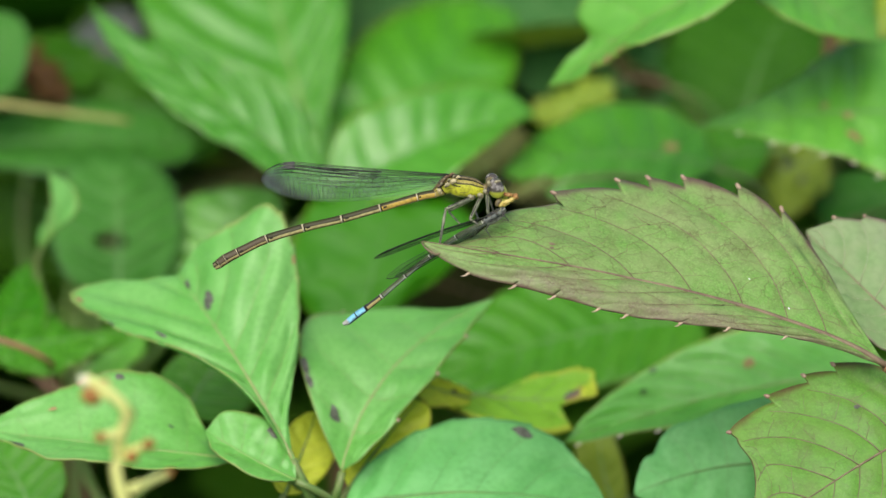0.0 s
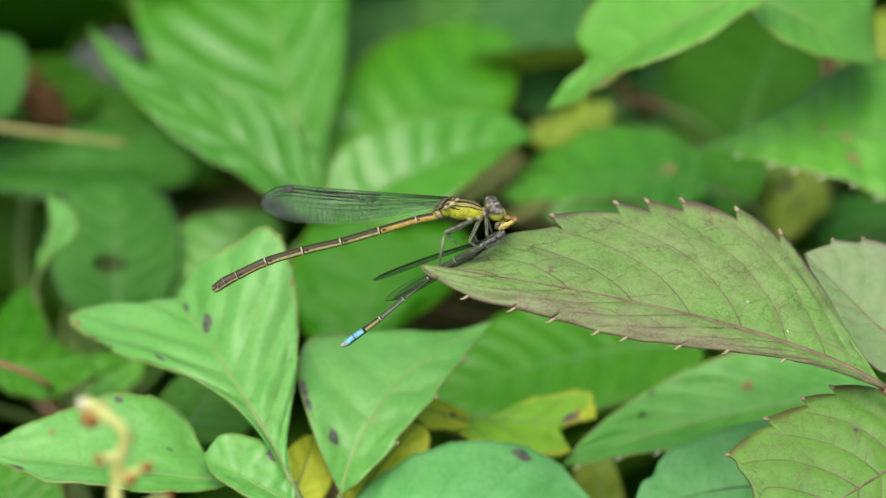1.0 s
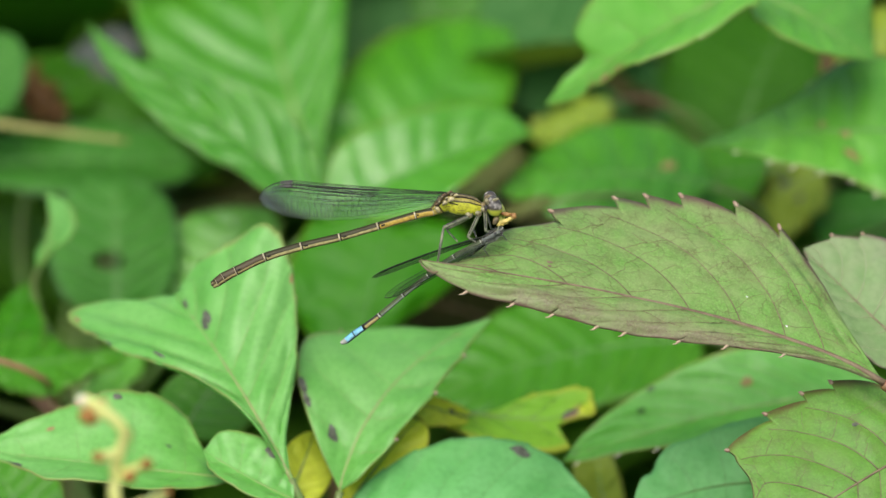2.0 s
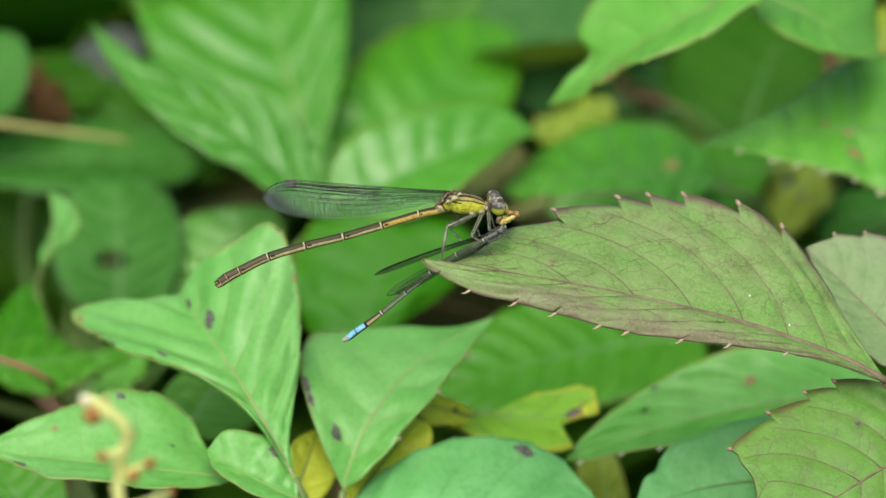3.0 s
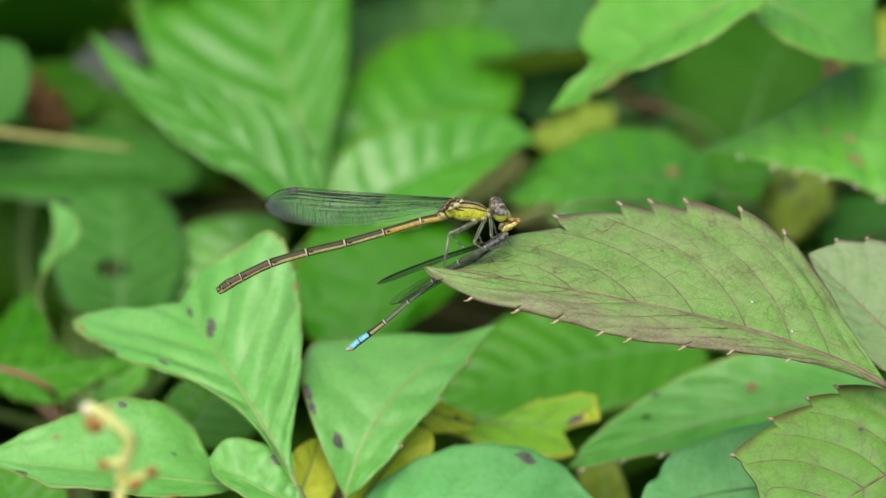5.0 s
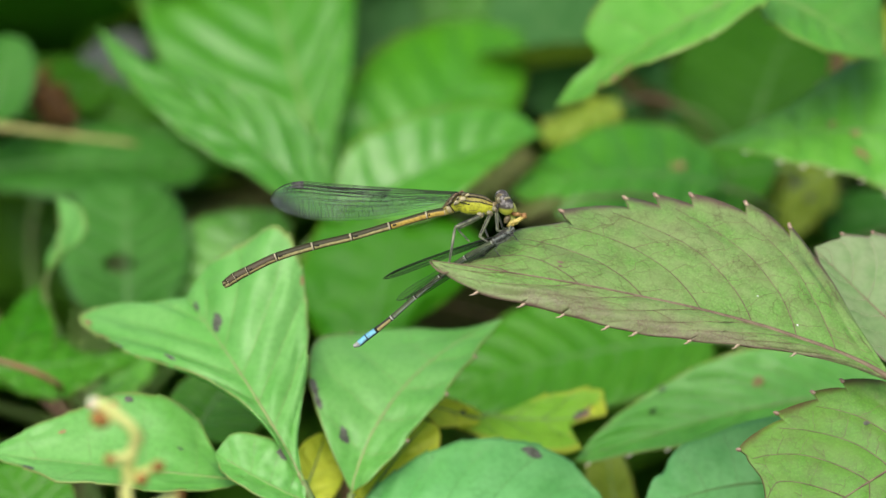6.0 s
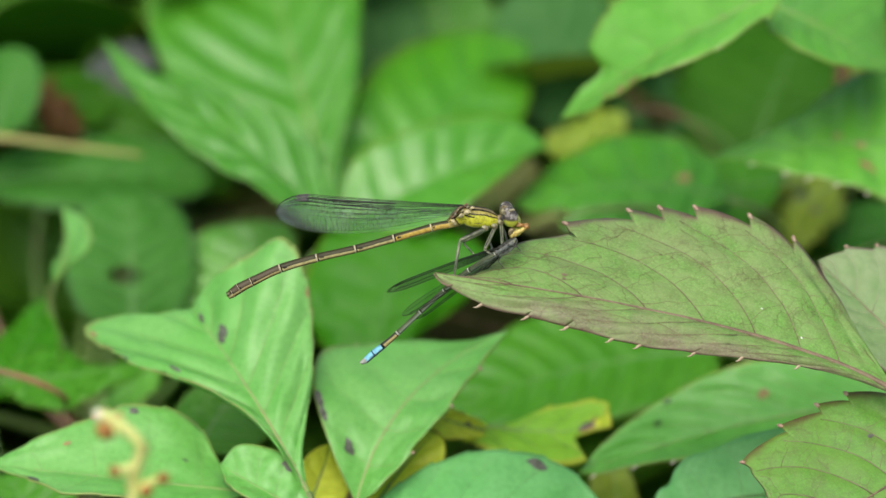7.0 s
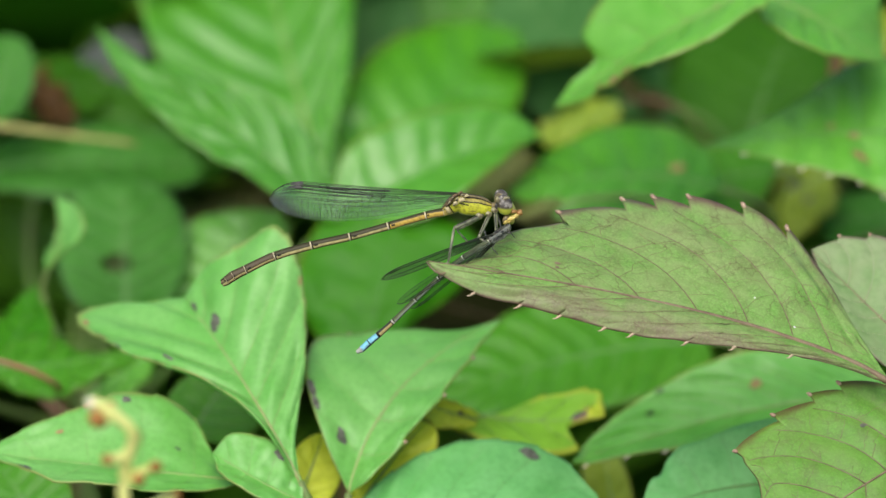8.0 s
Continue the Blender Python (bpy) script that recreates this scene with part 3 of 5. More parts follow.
leaf(front, Blade((-16.0, -27.6, 11), (-21.2, -25.2, 10), (-26.1, -22.3, 14), [(-16.3, -25.0, 12), (-18.1, -21.8, 13), (-21.4, -20.3, 14), (-24.4, -20.4, 14)], [(-18.7, -27.5, 9), (-22.4, -26.2, 9), (-25.0, -24.5, 11)], veins=5, pucker=0.2, sweep=0.08, wave=0.3, crease=1.5, seed=14), LEAF_PALE, VEIN_PALE, "small bright green leaflet with a blemish", rib_size=0.3, spots=[(0.425, 0.8, 0.6)], stalk_to=NODE, side_rib=0.05)
leaf(front, Blade((-11.2, -31.0, 18), (3.5, -27.3, 14), (18.7, -31.3, 22), [(-9.0, -27.2, 20), (-4.6, -23.8, 22), (1.0, -21.6, 23.5), (6.7, -21.5, 23.5), (12.4, -23.4, 23), (16.3, -27.3, 22)], [(-5.2, -34.6, 12), (4.7, -34.9, 8), (13.4, -33.7, 12)], veins=6, pucker=0.55, sweep=0.2, teeth=9, bite=0.3, wave=0.4, crease=1.5, seed=15), LEAF_BLUISH, VEIN_GREEN, "rounded bluish green leaf with puckered veins", across=16, rib_size=0.5, spots=[(0.64, 0.87, 0.8)], stalk_to=NODE, side_rib=0.05)
leaf(front, Blade((-17.7, -29.7, 22), (-15.8, -25.3, 23), (-14.3, -20.7, 26), (-18.6, -24.6, 22), (-12.3, -26.0, 24), widest=0.5, full=0.5, veins=5, seed=16), LEAF_YELLOW, VEIN_PALE, "yellowed dying leaf", stalk_to=NODE, side_rib=0)
leaf(front, Blade((-10.4, -29.0, 22), (-7.6, -24.7, 24), (-2.8, -19.4, 27), (-9.8, -22.3, 26), (-2.8, -24.7, 24), widest=0.5, full=0.6, veins=5, seed=17), LEAF_YELLOW, VEIN_PALE, "yellowed dying leaf", stalk_to=NODE, side_rib=0)
stem(front, NODE, (front.location.x, front.location.y), STEM_BROWN, 1.6)

# ---- shrub under the purple sprig ----
at = spot((30, -40, 60))
low = thing("leafy_shrub", Vector((at.x, at.y, 0)), "low shrub with mid-green and yellowing chewed leaves", "plant", "shrubs of the thicket")
NODE = (31.2, -37.5, 60)
leaf(low, Blade((53.8, -16.4, 42), (35.1, -16.9, 38), (13.9, -24.4, 34), [(47.2, -13.4, 42), (36.6, -11.4, 41), (30.0, -12.9, 40), (22.6, -16.7, 38), (16.7, -21.0, 35)], [(46.7, -20.8, 36), (33.3, -21.8, 32), (25.6, -22.6, 32), (19.8, -23.6, 32), (15.9, -24.4, 33)], veins=8, pucker=0.45, sweep=0.3, teeth=((), (0.4, 0.52, 0.63, 0.745, 0.845, 0.955)), bite=0.35, hook=2.0, wave=0.3, crease=1.5, seed=21), LEAF_BRIGHT, VEIN_PALE, "long bright green leaf with toothed margin", across=10, tips=1.01, spots=[(0.45, 0.43, 0.7, SPECK_TAN), (0.695, 0.9, 0.5, SPECK_DIM), (0.745, 0.57, 0.5, SPECK_DIM)], stalk_to=NODE, side_rib=0.06)
leaf(low, Blade((42.1, -26.5, 20), (31.9, -24.5, 19.5), (21.4, -29.5, 21), [(40.7, -18.9, 22.5), (32.9, -19.3, 22), (28.3, -21.1, 21.6), (25.6, -21.9, 21.6), (24.2, -23.4, 21.6), (23.6, -25.0, 21.6), (22.6, -25.5, 22), (21.9, -27.0, 21.6)], [(38.7, -32.6, 20), (29.4, -34.2, 20)], veins=6, pucker=0.4, sweep=0.08, crease=1.5, wave=0.4, seed=22), LEAF_BLUISH, VEIN_GREEN, "matt bluish green leaf with scalloped margin", across=10, stalk_to=NODE, side_rib=0.05)
leaf(low, Blade((-3.2, -16.9, 38), (6.3, -21.1, 36), (17.8, -19.0, 36), [(1.0, -18.4, 38), (4.3, -19.4, 38), (9.6, -17.3, 38), (14.1, -16.5, 38), (17.3, -16.4, 38), (17.4, -17.7, 37)], [(-0.6, -19.9, 36), (4.3, -21.6, 34), (9.4, -22.7, 32), (12.4, -23.1, 32), (14.6, -22.2, 33), (13.2, -20.8, 34), (14.2, -20.0, 35)], veins=6, pucker=0.3, sweep=0.08, teeth=5, bite=0.8, wave=0.6, seed=23), LEAF_LIME, VEIN_PALE, "lime leaf with yellow, chewed, browned end", across=9, spots=[(0.863, 0.13, 0.95), (0.875, -0.15, 0.8, SPECK_RUST)], stalk_to=NODE)
leaf(low, Blade((31.5, -11.0, 66), (14.9, -11.7, 66), (-1.0, -17.8, 62), (13.7, -5.5, 72), (18.9, -19.1, 60), widest=0.5, full=0.5, veins=9, pucker=1.0, sweep=0.22, crease=1.5, seed=24), LEAF_MID, VEIN_GREEN, "mid-green leaf with strongly puckered veins", across=10, stalk_to=NODE, side_rib=0.06)
leaf(low, Blade((20.5, -32.8, 50), (18.5, -28.8, 50), (18.6, -24.2, 52), (15.8, -27.4, 50), (21.5, -28.1, 50), widest=0.5, full=0.4, veins=5, seed=25), LEAF_OCHRE, VEIN_PALE, "olive-yellow dying leaf", stalk_to=NODE, side_rib=0)
leaf(low, Blade((3.4, -19.5, 37), (-0.8, -18.4, 30.5), (-4.4, -17.0, 31), (-0.5, -16.9, 31.5), (-1.5, -20.0, 30), widest=0.55, full=0.4, veins=5, pucker=0.2, wave=0.5, seed=84), LEAF_YELLOW, VEIN_PALE, "bright yellow dying leaf end", spots=[(0.3, 0.3, 0.4)], side_rib=0)
stem(low, NODE, (low.location.x, low.location.y), STEM_BROWN, 1.6)

# ---- tall shrub behind the damselfly ----
at = spot((-14, -40, 105))
back = thing("leafy_shrub", Vector((at.x, at.y, 0)), "taller shrub with large glossy puckered leaves", "plant", "shrubs of the thicket")
NODE = (-12.2, -11.8, 104)
leaf(back, Blade((-14.1, 3.9, 92), (-20.4, 18.4, 96), (-28.0, 52.4, 132), [(-15.0, 13.9, 94), (-13.4, 21.5, 100), (-12.8, 28.4, 106), (-13.5, 37.9, 114)], [(-25.9, 11.0, 96), (-36.6, 23.0, 102), (-39.7, 27.7, 106), (-41.2, 33.1, 110), (-40.7, 39.6, 118)], veins=9, pucker=1.3, sweep=0.14, crease=1.1, wave=0.9, seed=31), LEAF_SHINY, VEIN_GREEN, "large glossy green leaf with puckered veins", across=10, rib_size=0.7, mid_mat=VEIN_PALE, stalk_to=NODE, stalk=0.8, side_rib=0.08)
leaf(back, Blade((-13.4, 3.4, 72), (-25.5, 14.4, 72), (-45.0, 28.3, 84), [(-18.6, 15.6, 76), (-29.3, 21.3, 78), (-35.1, 23.2, 80), (-41.4, 24.4, 83)], [(-18.8, 5.1, 70), (-24.6, 9.0, 69), (-31.6, 13.2, 70), (-37.4, 17.6, 73), (-42.1, 23.3, 79)], veins=6, pucker=1.05, sweep=0.24, crease=1.3, teeth=9, bite=0.35, wave=0.7, seed=32), LEAF_SHINY, VEIN_GREEN, "long pointed glossy green leaf", across=10, rib_size=0.5, stalk_to=NODE, stalk=0.8, side_rib=0.08)
leaf(back, Blade((-13.5, 5.2, 98), (-4.0, 17.9, 104), (9.3, 29.9, 124), [(-0.3, 8.2, 100), (6.4, 15.0, 108), (9.4, 20.5, 114), (10.0, 26.1, 120)], [(-16.8, 11.1, 100), (-15.2, 18.7, 106), (-10.9, 25.8, 114), (-5.7, 29.6, 120), (2.0, 31.3, 124)], veins=8, pucker=1.2, sweep=0.1, wave=0.5, seed=33), LEAF_GLOSS, VEIN_GREEN, "large mid-green leaf", across=10, stalk_to=NODE, side_rib=0.08)
leaf(back, Blade((-14.7, 3.4, 74), (-3.1, 11.7, 76), (11.4, 14.6, 82), [(-13.2, 12.3, 77.5), (-4.7, 16.9, 80), (3.3, 18.5, 82), (8.0, 17.4, 83)], [(-7.3, 3.4, 70), (-0.3, 5.2, 70), (4.3, 9.4, 72), (8.4, 12.8, 78)], veins=8, pucker=0.45, sweep=0.1, wave=0.4, seed=34), LEAF_GLOSS, VEIN_GREEN, "glossy green leaf with pointed end", across=10, stalk_to=NODE, side_rib=0.08)
leaf(back, Blade((-9.9, -13.7, 64), (-9.3, -5.5, 66), (-5.9, 5.2, 72), [(-7.2, -12.1, 66), (-5.0, -9.1, 67), (1.1, -4.7, 69), (3.9, 0.1, 71), (1.1, 3.4, 72)], [(-16.5, -10.3, 66), (-18.9, -4.1, 68), (-17.9, 0.8, 70), (-15.5, 4.3, 72), (-11.5, 6.5, 73)], sweep=0.1, veins=6, pucker=0.2, wave=1.0, seed=35), LEAF_SHEER, VEIN_GREEN, "mid-green leaf in the shade of others", across=10, rib_size=0.15, stalk_to=NODE, side_rib=0)
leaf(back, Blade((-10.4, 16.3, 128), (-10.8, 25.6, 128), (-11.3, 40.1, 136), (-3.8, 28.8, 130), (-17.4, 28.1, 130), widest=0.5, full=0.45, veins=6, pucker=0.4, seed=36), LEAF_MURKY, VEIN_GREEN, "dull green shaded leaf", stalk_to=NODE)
leaf(back, Blade((2.8, 22.8, 134), (-0.3, 31.3, 132), (-5.0, 40.1, 136), (6.7, 33.0, 134), (-8.9, 29.8, 134), widest=0.5, full=0.5, veins=6, pucker=0.4, seed=37), LEAF_MID, VEIN_GREEN, "mid-green shaded leaf", stalk_to=NODE)
# added sheet in place of the shaded gap under the perch leaf
leaf(back, Blade((13.0, -11.8, 102), (2.7, -7.7, 100), (-7.0, -5.5, 102), (3.4, -2.9, 106), (1.2, -12.0, 96), widest=0.5, full=0.5, veins=5, pucker=0.6, wave=1.0, seed=38), LEAF_GAP_DARK, STEM_BROWN, "near-black leaf added to fill a dark gap", stalk_to=NODE, side_rib=0)
stem(back, NODE, (back.location.x, back.location.y), STEM_BROWN, 2.0)

# ---- shrub beyond the purple sprig ----
at = spot((38, -30, 110))
far = thing("leafy_shrub", Vector((at.x, at.y, 0)), "shrub with glossy toothed leaves and a few yellow ones", "plant", "shrubs of the thicket")
NODE = (40.6, -2.9, 104)
leaf(far, Blade((38.8, 31.9, 44), (26.3, 27.3, 46), (12.4, 17.0, 54), [(28.0, 33.7, 52), (19.3, 31.2, 54), (16.1, 25.8, 54), (17.4, 22.9, 53), (14.6, 20.2, 53)], [(36.0, 28.4, 42), (27.3, 23.5, 40), (20.8, 20.8, 42), (16.4, 18.5, 48)], veins=7, pucker=0.4, sweep=0.1, teeth=5, bite=1.1, hook=1.6, wave=0.5, seed=41), LEAF_FRESH, VEIN_PALE, "bright green toothed leaf", across=10, spots=[(0.60, -0.93, 0.8, SPECK_RUST), (0.67, -0.95, 0.9, SPECK_RUST), (0.745, -0.93, 0.7, SPECK_RUST)], stalk_to=(46.0, 42.1, 90), stalk=0.5, side_rib=0.08)
leaf(far, Blade((36.2, 31.1, 54), (42.8, 29.0, 52), (51.6, 22.5, 54), [(42.6, 34.7, 66), (51.6, 34.0, 66), (52.2, 26.0, 60)], [(37.5, 27.3, 48), (41.6, 24.4, 46), (46.5, 23.0, 48)], veins=7, pucker=0.25, sweep=0.1, teeth=6, bite=0.4, wave=0.4, seed=42), LEAF_FRESH, VEIN_PALE, "bright green toothed leaf", across=10, stalk_to=(46.0, 42.1, 90), stalk=0.5, side_rib=0.08)
leaf(far, Blade((61.3, 13.7, 60), (45.4, 15.4, 58), (30.6, 12.5, 60), [(59.2, 22.2, 66), (51.1, 23.5, 68), (44.0, 19.4, 66), (36.8, 15.0, 62)], [(57.8, 4.7, 54), (52.9, 6.5, 54), (46.4, 9.2, 54), (39.1, 10.9, 56), (34.4, 12.1, 58)], veins=8, pucker=0.8, sweep=0.1, teeth=((0.3, 0.4, 0.5, 0.6), (0.43, 0.51, 0.605, 0.69, 0.76, 0.865)), bite=0.4, hook=2.0, wave=0.4, seed=43), LEAF_FRESH, VEIN_GREEN, "green toothed leaf with brown marks", across=10, tips=1.01, spots=[(0.44, -0.43, 0.9, SPECK_RUST), (0.41, -0.07, 0.7, SPECK_TAN), (0.5, 0.1, 0.6, SPECK_TAN)], stalk_to=NODE, side_rib=0.08)
leaf(far, Blade((38.6, 11.3, 108), (41.0, 21.1, 110), (47.4, 32.4, 124), (51.9, 21.2, 114), (29.0, 23.7, 118), widest=0.5, full=0.45, veins=7, pucker=0.4, wave=0.4, seed=44), LEAF_SHADED, VEIN_GREEN, "deep green shaded leaf", across=10, stalk_to=NODE)
leaf(far, Blade((34.3, 7.9, 82), (21.0, 11.4, 80), (7.2, 7.2, 82), [(32.9, 13.1, 88), (26.6, 16.3, 92), (18.6, 15.5, 92), (11.3, 11.3, 88)], [(25.8, 3.6, 76), (15.2, 3.6, 76)], sweep=0.1, veins=7, pucker=0.9, wave=0.4, seed=45), LEAF_GLOSS, VEIN_GREEN, "mid-green oval leaf with a brown mark", across=10, spots=[(0.242, 0.2, 0.9, SPECK_RUST)], stalk_to=NODE)
leaf(far, Blade((22.1, 19.1, 104), (17.2, 16.8, 104), (12.0, 14.4, 106), (16.2, 18.8, 108), (18.6, 15.0, 102), widest=0.5, full=0.5, veins=5, pucker=0.5, teeth=3, bite=1.6, hook=1.5, wave=1.2, seed=46), LEAF_OCHRE, VEIN_PALE, "yellow dying leaf", stalk_to=NODE, stalk=0.2, stalk_mat=STEM_BROWN, side_rib=0)
leaf(far, Blade((49.5, 10.3, 96), (44.4, 8.1, 96), (38.1, 4.1, 96), (41.0, 11.1, 100), (45.5, 2.3, 92), widest=0.5, full=0.4, veins=5, pucker=0.5, teeth=4, bite=1.0, hook=1.5, wave=1.0, seed=47), LEAF_OCHRE, VEIN_PALE, "olive-yellow dying leaf", spots=[(0.42, 0.1, 1.1), (0.6, 0.35, 0.8, SPECK_RUST), (0.35, -0.4, 0.7)], stalk_to=NODE, side_rib=0)
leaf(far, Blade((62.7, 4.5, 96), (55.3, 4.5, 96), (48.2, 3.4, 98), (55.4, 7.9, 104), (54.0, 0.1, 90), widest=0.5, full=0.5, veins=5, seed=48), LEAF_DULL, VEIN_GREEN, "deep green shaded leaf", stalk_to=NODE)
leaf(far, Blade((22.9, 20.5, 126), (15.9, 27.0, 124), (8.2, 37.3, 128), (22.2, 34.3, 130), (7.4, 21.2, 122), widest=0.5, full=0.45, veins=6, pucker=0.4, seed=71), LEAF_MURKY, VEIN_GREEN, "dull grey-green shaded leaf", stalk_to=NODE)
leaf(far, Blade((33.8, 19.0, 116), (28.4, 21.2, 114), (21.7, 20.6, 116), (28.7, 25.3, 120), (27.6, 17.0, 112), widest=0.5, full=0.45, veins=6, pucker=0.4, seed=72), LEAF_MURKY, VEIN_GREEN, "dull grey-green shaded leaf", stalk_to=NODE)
leaf(far, Blade((42.0, 10.3, 94), (33.1, 9.5, 92), (22.2, 7.0, 92), (35.0, 14.0, 98), (31.3, 2.9, 86), widest=0.5, full=0.5, veins=7, pucker=0.4, seed=73), LEAF_MID, VEIN_GREEN, "mid-green leaf under another", stalk_to=NODE)
leaf(far, Blade((52.8, 19.8, 116), (56.4, 26.5, 114), (61.9, 31.9, 116), (61.7, 23.5, 114), (53.2, 29.1, 120), widest=0.5, full=0.5, veins=6, pucker=0.4, seed=74), LEAF_OCHRE, VEIN_GREEN, "olive-yellow dying leaf", stalk_to=NODE, side_rib=0)
leaf(far, Blade((16.1, 3.1, 106), (10.8, 7.5, 104), (4.0, 13.3, 104), (11.0, 12.5, 110), (7.1, 5.2, 100), widest=0.5, full=0.5, veins=6, pucker=0.4, seed=75), LEAF_BROWNING, VEIN_GREEN, "olive-brown withering leaf", stalk_to=NODE, side_rib=0)
leaf(far, Blade((14.0, 5.9, 72), (11.0, 5.3, 71), (7.6, 4.2, 72), (10.8, 6.3, 72), (10.6, 4.1, 70), widest=0.5, full=0.5, veins=5, pucker=0.4, wave=0.8, seed=83), LEAF_KHAKI, VEIN_PALE, "khaki dying leaf", stalk_to=NODE, side_rib=0)
leaf(far, Blade((2.2, 5.6, 97), (6.0, 9.0, 96), (10.3, 12.6, 97), (5.2, 10.4, 98), (7.2, 8.0, 95), widest=0.5, full=0.5, veins=5, pucker=0.5, wave=0.8, seed=86), LEAF_KHAKI, VEIN_PALE, "khaki dying leaf", stalk_to=NODE, stalk=0.3, side_rib=0)
# added sheet in place of a dark gap between the leaves
leaf(far, Blade((30.2, 19.0, 107), (25.5, 20.0, 106), (20.4, 23.4, 107), (25.8, 21.8, 108), (24.9, 19.4, 104), widest=0.5, full=0.5, veins=5, pucker=0.6, wave=1.2, seed=85), LEAF_GAP_DARK, STEM_BROWN, "near-black leaf added for the shade in a gap", stalk_to=NODE, stalk=0.25, side_rib=0)
stem(far, NODE, (far.location.x, far.location.y), STEM_BROWN, 1.8)
bm = bmesh.new()
p0, p2 = spot(NODE) - far.location, spot((46.0, 42.1, 90)) - far.location
tube(bm, [bez(p0, (p0 + p2) / 2 + turn_of((14, 0, 14)), p2, i / 14) for i in range(15)], [0.0013 - 0.0006 * i / 14 for i in range(15)], 8)
part("twig", bm, STEM_BROWN, far)

# ---- shaded shrub at the side ----
at = spot((-42, -40, 100))
shady = thing("leafy_shrub", Vector((at.x, at.y, 0)), "shaded shrub with dull rounded leaves, one with a hole", "plant", "shrubs of the thicket")
NODE = (-48.2, -23.5, 100)
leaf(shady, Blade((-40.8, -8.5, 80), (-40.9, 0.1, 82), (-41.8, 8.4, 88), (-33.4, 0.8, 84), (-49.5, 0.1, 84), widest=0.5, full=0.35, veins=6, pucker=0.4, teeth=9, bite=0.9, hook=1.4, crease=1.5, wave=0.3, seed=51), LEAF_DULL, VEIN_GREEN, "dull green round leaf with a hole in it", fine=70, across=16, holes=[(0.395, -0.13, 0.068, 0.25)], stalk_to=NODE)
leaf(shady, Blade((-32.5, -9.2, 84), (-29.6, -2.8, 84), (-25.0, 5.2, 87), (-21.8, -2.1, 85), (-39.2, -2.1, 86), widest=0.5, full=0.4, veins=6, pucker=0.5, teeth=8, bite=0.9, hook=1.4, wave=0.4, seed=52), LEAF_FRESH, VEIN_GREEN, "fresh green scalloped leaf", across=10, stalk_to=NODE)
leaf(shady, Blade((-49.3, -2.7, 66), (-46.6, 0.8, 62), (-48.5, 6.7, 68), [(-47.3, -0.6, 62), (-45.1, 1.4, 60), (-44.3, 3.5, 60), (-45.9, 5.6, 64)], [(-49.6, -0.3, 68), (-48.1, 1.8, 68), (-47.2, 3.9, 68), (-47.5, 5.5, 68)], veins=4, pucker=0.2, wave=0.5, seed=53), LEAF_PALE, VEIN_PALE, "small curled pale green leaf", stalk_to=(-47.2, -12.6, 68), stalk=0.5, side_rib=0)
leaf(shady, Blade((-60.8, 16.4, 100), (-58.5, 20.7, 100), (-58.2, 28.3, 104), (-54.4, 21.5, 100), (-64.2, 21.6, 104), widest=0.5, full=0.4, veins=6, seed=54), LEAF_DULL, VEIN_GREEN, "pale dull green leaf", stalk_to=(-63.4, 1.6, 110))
leaf(shady, Blade((-55.5, 21.5, 122), (-42.9, 18.4, 118), (-30.0, 10.7, 118), (-40.3, 23.9, 124), (-44.8, 10.6, 112), widest=0.5, full=0.5, veins=7, seed=55), LEAF_SHADED, VEIN_GREEN, "deep green shaded leaf", stalk_to=(-63.4, 1.6, 110))
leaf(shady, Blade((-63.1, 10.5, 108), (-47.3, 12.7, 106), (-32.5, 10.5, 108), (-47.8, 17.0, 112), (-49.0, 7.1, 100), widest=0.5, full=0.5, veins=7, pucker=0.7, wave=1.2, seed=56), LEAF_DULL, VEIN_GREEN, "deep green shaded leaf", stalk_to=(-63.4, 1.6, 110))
leaf(shady, Blade((-57.0, -16.5, 66), (-52.2, -11.0, 66), (-51.2, -4.3, 72), [(-51.1, -16.4, 62), (-48.3, -11.6, 63), (-49.5, -6.9, 67)], [(-57.4, -11.1, 70), (-54.9, -7.3, 72)], veins=6, pucker=0.6, sweep=0.15, wave=0.6, seed=57), LEAF_SHEER, VEIN_GREEN, "vivid green pointed leaf", across=10, rib_size=0.2, stalk_to=NODE, side_rib=0.05)
leaf(shady, Blade((-55.7, -14.3, 60), (-45.9, -14.1, 58), (-37.2, -11.7, 60), [(-52.6, -11.4, 64), (-48.4, -10.3, 66), (-46.2, -12.4, 63), (-41.7, -12.1, 65)], [(-51.8, -17.0, 56), (-46.6, -17.8, 54), (-42.2, -15.6, 55), (-38.9, -14.3, 57)], veins=6, pucker=0.7, sweep=0.15, teeth=6, bite=0.8, wave=1.0, seed=58), LEAF_MID, VEIN_GREEN, "yellow-green ragged leaf", across=10, rib_size=0.3, stalk_to=NODE, side_rib=0.05)
leaf(shady, Blade((-45.4, -19.7, 76), (-41.4, -16.4, 74), (-37.4, -13.5, 78), (-41.0, -14.1, 78), (-39.8, -18.1, 72), widest=0.5, full=0.5, veins=5, pucker=0.6, wave=0.8, seed=68), LEAF_FRESH, VEIN_GREEN, "pale green shaded leaf", stalk_to=NODE, side_rib=0)
leaf(shady, Blade((-61.4, 21.5, 120), (-55.1, 22.2, 118), (-45.5, 21.9, 122), (-54.0, 26.7, 126), (-54.0, 17.1, 114), widest=0.5, full=0.5, veins=6, seed=59), LEAF_SHADED, VEIN_GREEN, "deep green shaded leaf", stalk_to=(-63.4, 1.6, 110))
